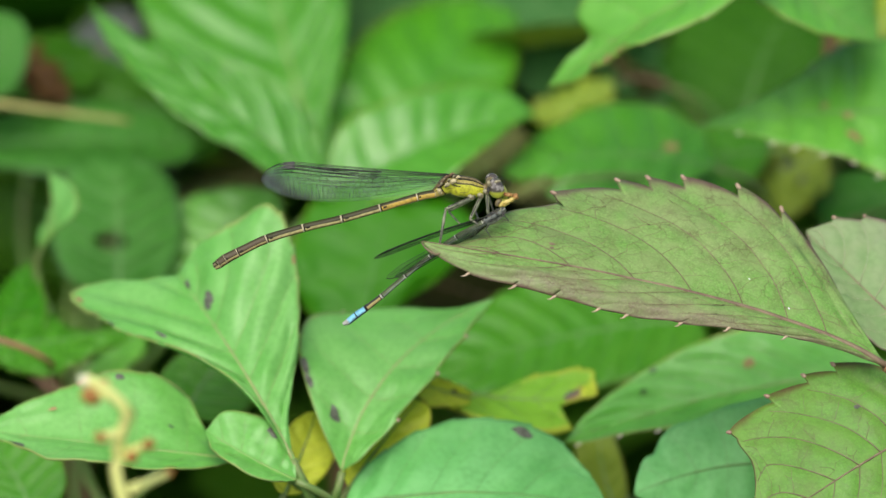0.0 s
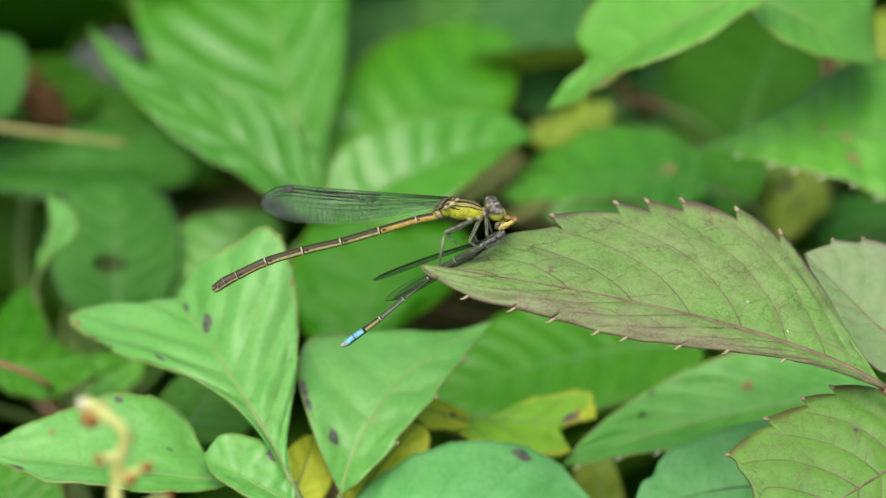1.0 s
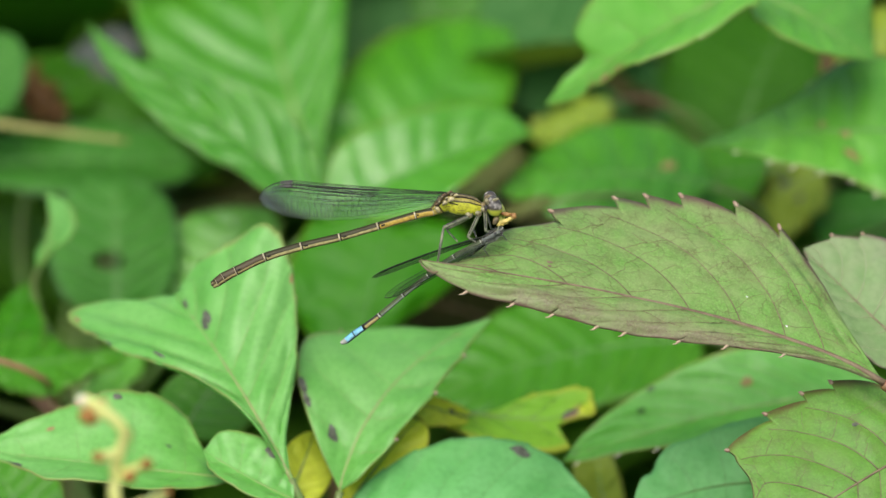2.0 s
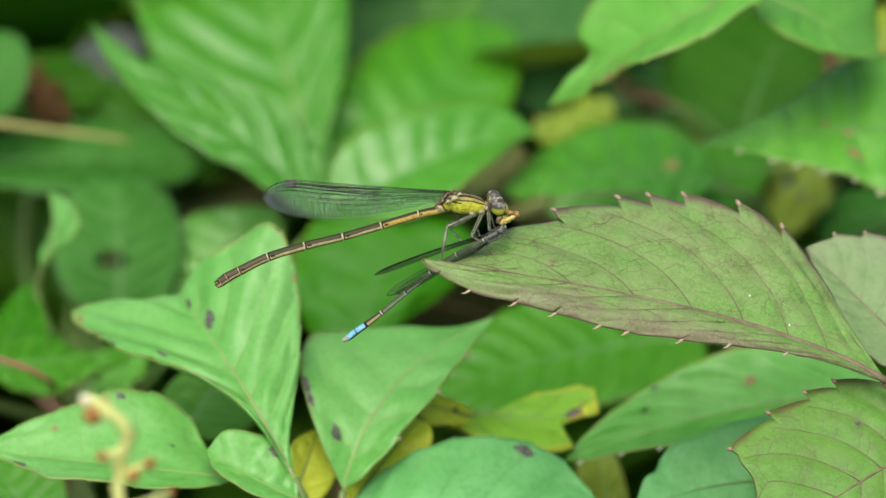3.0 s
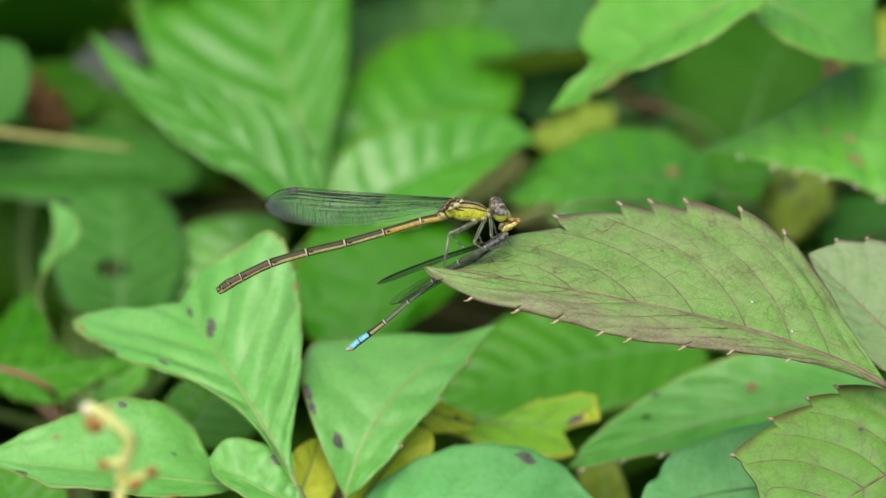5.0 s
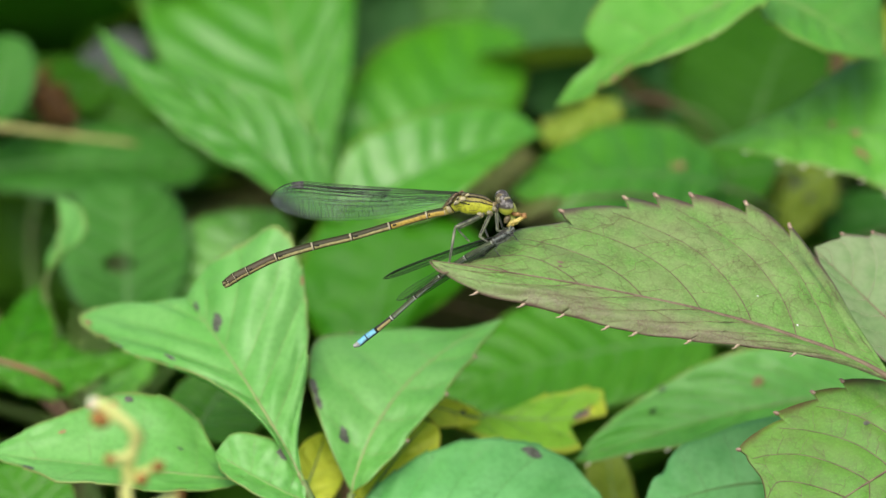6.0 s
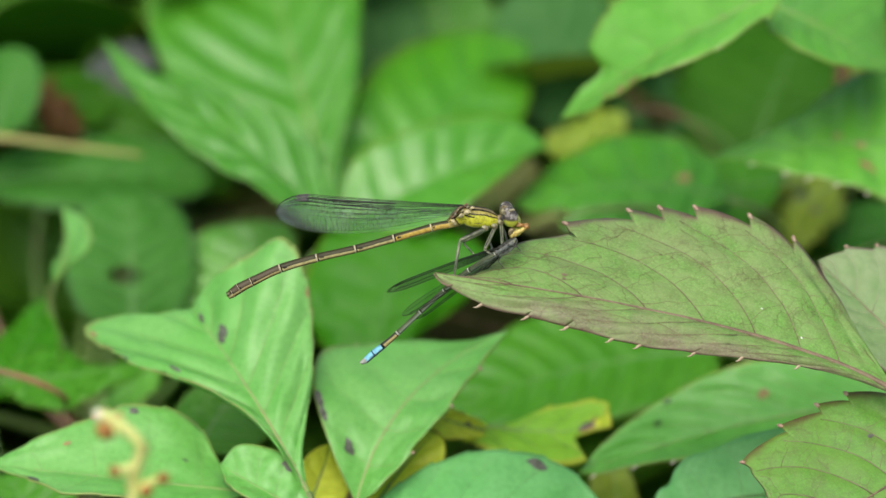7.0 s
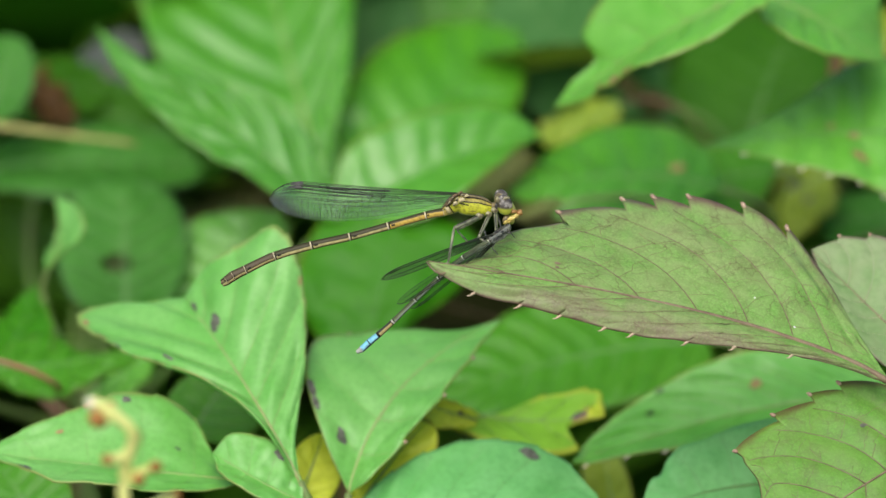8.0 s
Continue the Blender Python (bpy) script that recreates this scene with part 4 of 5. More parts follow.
leaf(shady, Blade((-30.1, -21.8, 44), (-28.2, -17.2, 46), (-24.3, -13.3, 48), (-21.5, -19.8, 44), (-32.8, -16.6, 46), widest=0.5, full=0.4, veins=6, seed=60), LEAF_MID, VEIN_GREEN, "deep green shaded leaf under a brighter one", stalk_to=NODE)
leaf(shady, Blade((-47.6, -34.1, 40), (-49.1, -29.0, 42), (-53.5, -25.2, 46), (-44.5, -27.0, 42), (-55.7, -29.0, 42), widest=0.5, full=0.4, veins=6, seed=61), LEAF_MID, VEIN_GREEN, "mid-green leaf under a brighter one", stalk_to=NODE)
leaf(shady, Blade((-50.0, 17.0, 112), (-52.7, 19.2, 108), (-55.7, 23.1, 112), (-53.0, 22.1, 116), (-54.9, 18.0, 108), widest=0.5, full=0.5, veins=5, pucker=0.8, wave=2.0, seed=62), LEAF_RUST, STEM_BROWN, "withered brown curled leaf", stalk_to=NODE, side_rib=0)
leaf(shady, Blade((-67.0, 31.8, 142), (-54.9, 32.5, 140), (-43.2, 31.0, 142), (-53.0, 36.8, 120), (-57.6, 29.1, 160), widest=0.5, full=0.5, veins=6, pucker=0.4, seed=64), LEAF_MID, VEIN_GREEN, "deep green shaded drooping leaf", stalk_to=(-63.4, 1.6, 110))
leaf(shady, Blade((-38.4, 8.2, 130), (-32.9, 10.5, 128), (-26.7, 12.1, 130), (-32.3, 13.7, 132), (-33.5, 7.8, 126), widest=0.5, full=0.5, veins=5, pucker=0.8, wave=1.5, seed=65), LEAF_BROWNING, VEIN_GREEN, "olive-brown withering leaf", stalk_to=NODE, side_rib=0)
leaf(shady, Blade((-36.7, 3.7, 116), (-29.0, 6.5, 114), (-20.0, 7.7, 116), (-28.5, 9.4, 118), (-28.8, 3.2, 110), widest=0.5, full=0.5, veins=5, pucker=0.8, wave=1.5, seed=67), LEAF_BROWNING, VEIN_GREEN, "olive-brown withering leaf", stalk_to=NODE, side_rib=0)
# made-up leaf standing in for a patch of grey ground behind
leaf(shady, Blade((-51.1, 18.5, 124), (-46.7, 23.8, 122), (-42.2, 29.3, 124), (-42.9, 21.5, 122), (-50.5, 26.7, 126), widest=0.5, full=0.5, veins=5, seed=63), LEAF_ASHEN, STEM_BROWN, "ash-grey leaf added in place of a grey patch of ground", stalk_to=NODE, side_rib=0)
stem(shady, NODE, (shady.location.x, shady.location.y), STEM_BROWN, 1.6)
for path, size, mat in ((((-47.2, -12.6, 68), (-46.6, -19.0, 78), NODE), 0.5, STEM_GREEN), (((-63.4, 1.6, 110), (-63.6, -12.0, 112), NODE), 0.6, STEM_BROWN), (((-58.0, -12.2, 50), (-50.0, -13.4, 48), (-46.7, -15.9, 50)), 0.35, STEM_RED), (((-46.7, -15.9, 50), (-47.9, -19.8, 80), NODE), 0.35, STEM_RED)):
    bm = bmesh.new()
    q = [spot(p) - shady.location for p in path]
    tube(bm, [bez(*q, i / 12) for i in range(13)], [size * 0.001] * 13, 8)
    part("twig", bm, mat, shady)

# ---- dry grass stalk and the budding stalk ----
straw = thing("dry_grass_stalk", spot((-64.4, -42.0, 100)).xy.to_3d(), "dry straw-coloured grass stalk bent over", "grass")
bm = bmesh.new()
q = [Vector((0, 0, -0.003)), spot((-77.0, 17.8, 100)) - straw.location, spot((-60.4, 16.4, 97)) - straw.location, spot((-40.6, 13.8, 95)) - straw.location]
pts = [bez(q[0], q[1], q[2], i / 14) for i in range(15)] + [q[2].lerp(q[3], i / 10) for i in range(1, 11)]
tube(bm, pts, [0.0009] * 15 + [0.0009 - 0.00004 * i for i in range(10)], 8, flat=0.6)
part("stalk", bm, STRAW, straw)

bud = thing("budding_stalk", Vector((spot((-30.5, -30.0, -50)).x, spot((-30.5, -30.0, -50)).y, 0)), "lime-green spent flower stalk with brown buds", "plant")
bm = bmesh.new()
q = [spot(p) - bud.location for p in ((-29.5, -27.7, -52), (-31.2, -22.4, -52), (-30.2, -19.1, -53), (-29.5, -17.2, -54), (-31.2, -15.6, -54), (-33.6, -14.1, -54))]
low_end = Vector((0, 0, -0.003))
pts = [bez(low_end, q[0] + Vector((0.004, 0, -0.05)), q[0], i / 16) for i in range(16)] + q
for _ in range(2):
    pts = [pts[0]] + [x for a, b in zip(pts, pts[1:]) for x in (a.lerp(b, 0.25), a.lerp(b, 0.75))] + [pts[-1]]
tube(bm, pts, [0.00085 - 0.0003 * i / len(pts) for i in range(len(pts))], 8)
part("stalk", bm, STALK_LIME, bud)


def bud_knob(p, r, to, mat=BUD_BROWN):
    bm = bmesh.new()
    bmesh.ops.create_icosphere(bm, subdivisions=2, radius=r * 0.001)
    for v in bm.verts:
        v.co *= 1 + 0.35 * noise.noise(v.co * 1200 + Vector(p))
    c = spot(p) - bud.location
    ob = part("bud", bm, mat, bud, at=c)
    bm = bmesh.new()
    e = spot(to) - bud.location - c
    tube(bm, [e * (i / 5) for i in range(6)], [0.0004 + 0.00004 * i for i in range(6)], 6)
    part("bud_stalk", bm, STALK_LIME, ob)


for p, r, to in (((-33.1, -15.8, -54), 0.95, (-31.2, -15.6, -54)), ((-33.6, -14.4, -54), 0.62, (-33.1, -14.6, -54)), ((-32.0, -14.6, -53), 0.6, (-31.5, -15.3, -54)), ((-29.6, -17.5, -53), 0.6, (-29.7, -18.0, -54)), ((-32.2, -19.7, -54), 0.6, (-30.5, -19.4, -53)), ((-27.7, -20.3, -53), 0.65, (-30.0, -21.3, -52)), ((-29.3, -21.6, -53), 0.7, (-30.6, -21.6, -52)), ((-26.1, -23.4, -48), 0.55, (-29.6, -24.8, -52))):
    bud_knob(p, r, to, BUD_BROWN if r != 0.62 else PETAL_CREAM)

# ---- countless leaves and stalks farther in ----
rnd = random.Random(5)


def mass(name, count, box, mat, label, size, spread=None):
    """Many small simple leaves in one sheet of foliage."""
    bm = bmesh.new()
    uv = bm.loops.layers.uv.new("blade")
    prof = ((0.0, 0.0), (0.15, 0.6), (0.4, 1.0), (0.7, 0.75), (0.9, 0.3), (1.0, 0.0))
    for _ in range(count):
        if spread:
            # over the ground, thick near the soil, and kept out of the camera's view cone
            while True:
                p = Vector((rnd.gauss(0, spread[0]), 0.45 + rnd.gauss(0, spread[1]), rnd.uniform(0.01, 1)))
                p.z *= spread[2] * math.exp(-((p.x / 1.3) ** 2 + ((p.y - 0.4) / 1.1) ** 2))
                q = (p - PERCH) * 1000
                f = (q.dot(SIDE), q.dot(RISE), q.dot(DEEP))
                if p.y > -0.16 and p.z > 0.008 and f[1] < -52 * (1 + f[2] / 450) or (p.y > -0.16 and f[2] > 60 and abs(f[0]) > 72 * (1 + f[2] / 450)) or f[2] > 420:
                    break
        else:
            p = spot([rnd.uniform(*r) for r in box])
        if p.z < 0.01:
            p.z = rnd.uniform(0.01, 0.06)
        L = rnd.uniform(*size) * 0.001
        turn = Euler((rnd.uniform(-0.5, 0.9), rnd.uniform(-0.6, 0.6), rnd.uniform(0, 6.3))).to_matrix()
        made = []
        for s, w in prof:
            y, z = s * L, -0.25 * L * s * s
            made.append([bm.verts.new(p + turn @ Vector((x * w * L * 0.3, y, z + 0.06 * L * abs(x)))) for x in ((-1, 0, 1) if w else (0,))])
        for a, b in zip(made, made[1:]):
            for j in (0, 1):
                ids = [a[j if len(a) > 1 else 0], a[j + 1] if len(a) > 1 else None, b[j + 1] if len(b) > 1 else None, b[j if len(b) > 1 else 0]]
                ids = [v for v in ids if v is not None]
                f = bm.faces.new(ids)
                for loop in f.loops:
                    loop[uv].uv = (0.5, 0.3)
    ob = part(name, bm, mat, None)
    return tagged(ob, label, "foliage", kind="stuff")


mass("undergrowth", 700, ((-130, 130), (-90, 90), (132, 220)), LEAF_UNDER, "dense green undergrowth leaves", (25, 45))
mass("shaded_undergrowth", 1300, ((-190, 190), (-130, 140), (200, 380)), LEAF_MID, "dense shaded green undergrowth leaves", (28, 55))
mass("dead_leaves", 200, ((-120, 120), (-90, 60), (150, 240)), LEAF_GAP_DARK, "withered brown leaves added to fill the undergrowth's dark gaps", (18, 35))
mass("distant_foliage", 1700, ((-420, 420), (-180, 260), (380, 900)), LEAF_UNDER, "dense green foliage farther back", (40, 80))
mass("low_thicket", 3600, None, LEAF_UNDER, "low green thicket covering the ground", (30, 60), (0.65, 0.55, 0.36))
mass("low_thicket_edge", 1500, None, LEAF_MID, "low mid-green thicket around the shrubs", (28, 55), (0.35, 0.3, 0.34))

# ---- insect materials ----


def banded(name, stops, rough=0.35, spec=0.14, joint=None, grain=1500, fleck_by=0.45):
    """A cuticle coloured by the angle from the back (0) to the belly (1), with fine mottling and, if given, joint bands: (front, pale, dark)."""
    m, n, links, b = material(name, rough, spec)
    uv = n.new("ShaderNodeUVMap")
    uv.uv_map = "round"
    sep = n.new("ShaderNodeSeparateXYZ")
    links.new(uv.outputs[0], sep.inputs[0])
    co = n.new("ShaderNodeTexCoord")
    wob = maths(n, links, "MULTIPLY", maths(n, links, "SUBTRACT", noisy(n, links, co.outputs["Object"], grain, 3), 0.5), 0.10)
    ramp = n.new("ShaderNodeValToRGB")
    links.new(maths(n, links, "ADD", sep.outputs[1], wob), ramp.inputs[0])
    el = ramp.color_ramp.elements
    while len(el) < len(stops):
        el.new(0.5)
    for e, (p, c) in zip(el, stops):
        e.position, e.color = p, (*c, 1)
    col = ramp.outputs[0]
    if joint:
        for lo, hi, c, *belt in joint:
            inside = maths(n, links, "MULTIPLY", maths(n, links, "GREATER_THAN", sep.outputs[0], lo), maths(n, links, "LESS_THAN", sep.outputs[0], hi))
            for low_v, high_v in belt:
                inside = maths(n, links, "MULTIPLY", inside, maths(n, links, "MULTIPLY", maths(n, links, "GREATER_THAN", sep.outputs[1], low_v), maths(n, links, "LESS_THAN", sep.outputs[1], high_v)))
            col = mixed(n, links, inside, col, c)
    fleck = ramped(n, links, noisy(n, links, co.outputs["Object"], grain * 2, 4), 0.35, 0.75)
    col = mixed(n, links, maths(n, links, "MULTIPLY", fleck, fleck_by), col, (0.05, 0.045, 0.025))
    links.new(col, b.inputs["Base Color"])
    bump = n.new("ShaderNodeBump")
    bump.inputs["Strength"].default_value, bump.inputs["Distance"].default_value = 0.3, 0.00004
    links.new(noisy(n, links, co.outputs["Object"], grain * 3, 3), bump.inputs["Height"])
    links.new(bump.outputs[0], b.inputs["Normal"])
    return m


BRONZE, DARK, TAN, ORANGE = (0.034, 0.033, 0.011), (0.010, 0.009, 0.006), (0.50, 0.45, 0.20), (0.50, 0.35, 0.07)
PALE = (0.62, 0.55, 0.36)
JOINTS = [(0.0, 0.03, PALE), (0.955, 0.99, DARK), (0.99, 1.01, PALE), (0.82, 0.92, DARK, (0.46, 0.62))]
CUT_TAIL = banded("bronze_tan_cuticle", [(0.0, BRONZE), (0.50, BRONZE), (0.53, DARK), (0.57, TAN), (0.70, TAN), (0.77, (0.30, 0.21, 0.09)), (0.85, BRONZE)], 0.3, joint=JOINTS)
CUT_END = banded("dark_bronze_cuticle", [(0.0, BRONZE), (0.56, (0.10, 0.075, 0.045)), (0.60, DARK), (0.64, TAN), (0.72, (0.40, 0.28, 0.12)), (0.80, BRONZE)], 0.3, joint=JOINTS)
CUT_FRONT = banded("orange_cuticle", [(0.0, BRONZE), (0.36, BRONZE), (0.39, DARK), (0.45, ORANGE), (0.68, ORANGE), (0.80, (0.45, 0.30, 0.10)), (0.92, BRONZE)], 0.3, joint=JOINTS)
LIME, AMBER = (0.50, 0.52, 0.04), (0.36, 0.27, 0.10)
OLIVE = (0.36, 0.31, 0.07)
CUT_THORAX = banded("striped_thorax_cuticle", [(0.0, BRONZE), (0.11, DARK), (0.14, (0.20, 0.17, 0.09)), (0.21, (0.24, 0.19, 0.09)), (0.235, DARK), (0.28, DARK), (0.305, OLIVE), (0.39, OLIVE), (0.41, DARK), (0.435, DARK), (0.46, LIME), (0.82, LIME), (0.87, (0.40, 0.38, 0.12)), (0.95, BRONZE)], 0.35, grain=1300, fleck_by=0.6, joint=[(0.38, 0.56, DARK, (0.50, 0.535)), (0.26, 0.42, (0.22, 0.20, 0.04), (0.62, 0.65)), (0.56, 0.70, (0.25, 0.24, 0.05), (0.68, 0.71)), (0.0, 0.17, (0.42, 0.34, 0.10), (0.45, 0.9)), (0.17, 0.19, DARK, (0.35, 0.95))])
CUT_PREY = banded("dull_slate_cuticle", [(0.0, (0.05, 0.065, 0.035)), (0.40, (0.07, 0.09, 0.045)), (0.47, (0.16, 0.20, 0.10)), (0.56, (0.09, 0.12, 0.05)), (0.62, (0.27, 0.32, 0.26)), (0.74, (0.24, 0.29, 0.23)), (0.85, (0.06, 0.07, 0.04))], 0.35, joint=[(0.0, 0.025, (0.55, 0.58, 0.48)), (0.95, 0.985, DARK), (0.985, 1.01, (0.55, 0.58, 0.48))])
CUT_PREY_CHEST = banded("slate_blue_cuticle", [(0.0, (0.042, 0.045, 0.04)), (0.25, (0.052, 0.055, 0.045)), (0.30, (0.27, 0.28, 0.23)), (0.40, (0.27, 0.28, 0.23)), (0.44, (0.042, 0.045, 0.04)), (0.55, (0.12, 0.13, 0.11)), (0.70, (0.42, 0.42, 0.36)), (0.90, (0.15, 0.16, 0.14))], 0.4, grain=1100, fleck_by=0.85)
CUT_BLUE = banded("sky_blue_cuticle", [(0.0, (0.05, 0.12, 0.16)), (0.26, (0.17, 0.51, 0.69)), (0.62, (0.29, 0.65, 0.80)), (0.75, (0.10, 0.22, 0.30)), (0.85, DARK)], 0.4, joint=[(0.0, 0.10, DARK)])
CUT_PREY_TAN = banded("slate_tan_cuticle", [(0.0, (0.03, 0.035, 0.03)), (0.44, (0.04, 0.045, 0.035)), (0.50, (0.45, 0.38, 0.15)), (0.74, (0.40, 0.33, 0.14)), (0.85, (0.05, 0.05, 0.04))], 0.35, joint=[(0.0, 0.06, (0.6, 0.6, 0.5)), (0.06, 0.12, DARK), (0.93, 1.01, DARK)])
CUT_PREY_TIP = banded("pale_grey_cuticle", [(0.0, (0.15, 0.17, 0.15)), (0.4, (0.43, 0.44, 0.38)), (0.75, (0.40, 0.42, 0.38)), (0.9, DARK)], 0.4)
CUT_LEG = plain_material("leg_cuticle", (0.22, 0.24, 0.14), (0.07, 0.08, 0.05), 1300, 0.35)
CUT_LEG_DARK = plain_material("dark_leg_cuticle", (0.07, 0.07, 0.06), (0.16, 0.16, 0.13), 1600, 0.35)
CUT_DARK = plain_material("dark_cuticle", (0.02, 0.02, 0.018), (0.05, 0.045, 0.04), 1500, 0.3)
CUT_JOINT = plain_material("pale_brown_cuticle", (0.24, 0.19, 0.08), (0.08, 0.06, 0.03), 1500, 0.4)
CUT_HINGE = plain_material("pale_hinge_cuticle", (0.38, 0.36, 0.20), (0.12, 0.10, 0.05), 2200, 0.4)
CUT_ROOT = plain_material("rusty_wing_root", (0.26, 0.15, 0.07), (0.05, 0.035, 0.02), 2600, 0.4)
CUT_CREAM = plain_material("cream_cuticle", (0.58, 0.52, 0.30), (0.42, 0.36, 0.18), 1800, 0.4)
FACE = plain_material("lime_face", (0.45, 0.50, 0.06), (0.35, 0.36, 0.10), 1200, 0.35)
FLESH = plain_material("chewed_flesh", (0.58, 0.51, 0.15), (0.48, 0.35, 0.08), 900, 0.3, 0.6, 0.0003)
HUSK = plain_material("torn_husk", (0.20, 0.08, 0.02), (0.45, 0.26, 0.08), 2500, 0.4, 0.5, 0.0003)

m, n, links, b = material("compound_eye", 0.18, 0.6)
co = n.new("ShaderNodeTexCoord")
sep = n.new("ShaderNodeSeparateXYZ")
links.new(co.outputs["Object"], sep.inputs[0])
links.new(mixed(n, links, ramped(n, links, sep.outputs[2], 0.0, -0.0003), mixed(n, links, ramped(n, links, noisy(n, links, co.outputs["Object"], 1900, 5), 0.45, 0.68), (0.06, 0.052, 0.042), (0.34, 0.31, 0.26)), (0.42, 0.46, 0.05)), b.inputs["Base Color"])
vor = n.new("ShaderNodeTexVoronoi")
vor.inputs["Scale"].default_value = 16000
links.new(co.outputs["Object"], vor.inputs["Vector"])
bump = n.new("ShaderNodeBump")
bump.inputs["Strength"].default_value, bump.inputs["Distance"].default_value = 0.4, 0.00003
links.new(vor.outputs["Distance"], bump.inputs["Height"])
links.new(bump.outputs[0], b.inputs["Normal"])
EYE_MAT = m

m, n, links, b = material("wing_membrane", 0.3, 0.35)
co = n.new("ShaderNodeTexCoord")
uv = n.new("ShaderNodeUVMap")
uv.uv_map = "blade"
sep = n.new("ShaderNodeSeparateXYZ")
links.new(uv.outputs[0], sep.inputs[0])
# sky's reflection at the wing end, put into colour and opacity
tip_sheen = ramped(n, links, maths(n, links, "ADD", sep.outputs[0], maths(n, links, "MULTIPLY", noisy(n, links, co.outputs["Object"], 500, 3), 0.1)), 0.86, 1.02)
# the pale veil colour carries the membrane's sheen as well
links.new(mixed(n, links, tip_sheen, (0.28, 0.38, 0.30), (0.16, 0.22, 0.22)), b.inputs["Base Color"])
cloud = maths(n, links, "MULTIPLY", ramped(n, links, noisy(n, links, co.outputs["Object"], 260, 3), 0.2, 0.8), 0.05)
links.new(maths(n, links, "ADD", maths(n, links, "ADD", cloud, 0.045), maths(n, links, "MULTIPLY", tip_sheen, 0.055)), b.inputs["Alpha"])
MEMBRANE = m
m, n, links, b = material("smoky_wing_membrane", 0.3, 0.4)
co = n.new("ShaderNodeTexCoord")
links.new(mixed(n, links, ramped(n, links, noisy(n, links, co.outputs["Object"], 900, 4), 0.35, 0.7), (0.045, 0.06, 0.045), (0.12, 0.15, 0.11)), b.inputs["Base Color"])
uv = n.new("ShaderNodeUVMap")
uv.uv_map = "blade"
sep = n.new("ShaderNodeSeparateXYZ")
links.new(uv.outputs[0], sep.inputs[0])
links.new(maths(n, links, "ADD", maths(n, links, "MULTIPLY", ramped(n, links, sep.outputs[0], 0.55, 0.1), 0.4), 0.30), b.inputs["Alpha"])
MEMBRANE_SMOKY = m
WING_VEIN = plain_material("dark_wing_vein", (0.012, 0.016, 0.010), (0.035, 0.042, 0.028), 1500, 0.5, 0.15)

# ---- insect builders ----
UNIT = 0.0000603  # one pixel's width at the perch, about a sixteenth of a millimetre


def loft(name, pts, sizes, mat, parent, dorsal=None, sides=18, label="", flat=0.85):
    """A body piece along points, with its half height at each; its colours run from back to belly."""
    bm = bmesh.new()
    uv = bm.loops.layers.uv.new("round")
    up = dorsal or RISE
    total = [0.0]
    for p, q in zip(pts, pts[1:]):
        total.append(total[-1] + (q - p).length)
    rings, where = [], {}
    for i, p in enumerate(pts):
        t = (pts[min(i + 1, len(pts) - 1)] - pts[max(i - 1, 0)]).normalized()
        y = (up - t * up.dot(t)).normalized()
        x = t.cross(y)
        ring = []
        for k in range(sides):
            a = 2 * math.pi * k / sides
            v = bm.verts.new(p + (y * math.cos(a) + x * (math.sin(a) * flat)) * sizes[i])
            where[v] = (total[i] / total[-1], min(a, 2 * math.pi - a) / math.pi)
            ring.append(v)
        rings.append(ring)
    made = []
    for r, q in zip(rings, rings[1:]):
        for k in range(sides):
            made.append(bm.faces.new((r[k], q[k], q[(k + 1) % sides], r[(k + 1) % sides])))
    made.append(bm.faces.new(rings[0]))
    made.append(bm.faces.new(rings[-1][::-1]))
    for f in made:
        for loop in f.loops:
            loop[uv].uv = where[loop.vert]
    bmesh.ops.recalc_face_normals(bm, faces=bm.faces)
    return part(name, bm, mat, parent, label)


def through_points(ps, count):
    """Evenly many points on a smooth line through ps, which are vectors of any size."""
    out = []
    for i in range(count + 1):
        x = i / count * (len(ps) - 1)
        j = min(int(x), len(ps) - 2)
        f = x - j
        a, b, c, d = ps[max(j - 1, 0)], ps[j], ps[j + 1], ps[min(j + 2, len(ps) - 1)]
        out.append((b * 2 + (c - a) * f + (a * 2 - b * 5 + c * 4 - d) * f * f + (b * 3 - a - c * 3 + d) * f ** 3) * 0.5)
    return out


def tail_segments(parent, root, joints, mats, swell=0.10):
    """The abdomen's segments between joints, each (point, half height in units of one pixel at the perch, a sixteenth
    of a millimetre); all hang on the first.
    """
    line = [(spot(p) - root, r) for p, r in joints]
    first = None
    for i, ((p, r), (q, e)) in enumerate(zip(line, line[1:])):
        before = line[i - 1][0] if i else p * 2 - q
        after = line[i + 2][0] if i + 2 < len(line) else q * 2 - p
        pts = through_points([before, p, q, after], 36)[12:25]
        sizes = [UNIT * (r + (e - r) * k / 12) * (1 + swell * (abs(k / 6 - 1) ** 4) - (0.10 if k in (0, 12) else 0)) for k in range(13)]
        ob = loft("abdomen" if i == 0 else "segment", pts, sizes, mats[i], first or parent)
        first = first or ob
    return first


LEAD = ((0, -6), (0.1, -8), (0.4, -15), (0.7, -23), (0.84, -27), (0.92, -23), (0.97, -13), (1.0, 0))
TRAIL = ((0, 5), (0.06, 9), (0.12, 14), (0.27, 24), (0.45, 33), (0.63, 36), (0.82, 32), (0.92, 22), (0.97, 12), (1.0, 0))


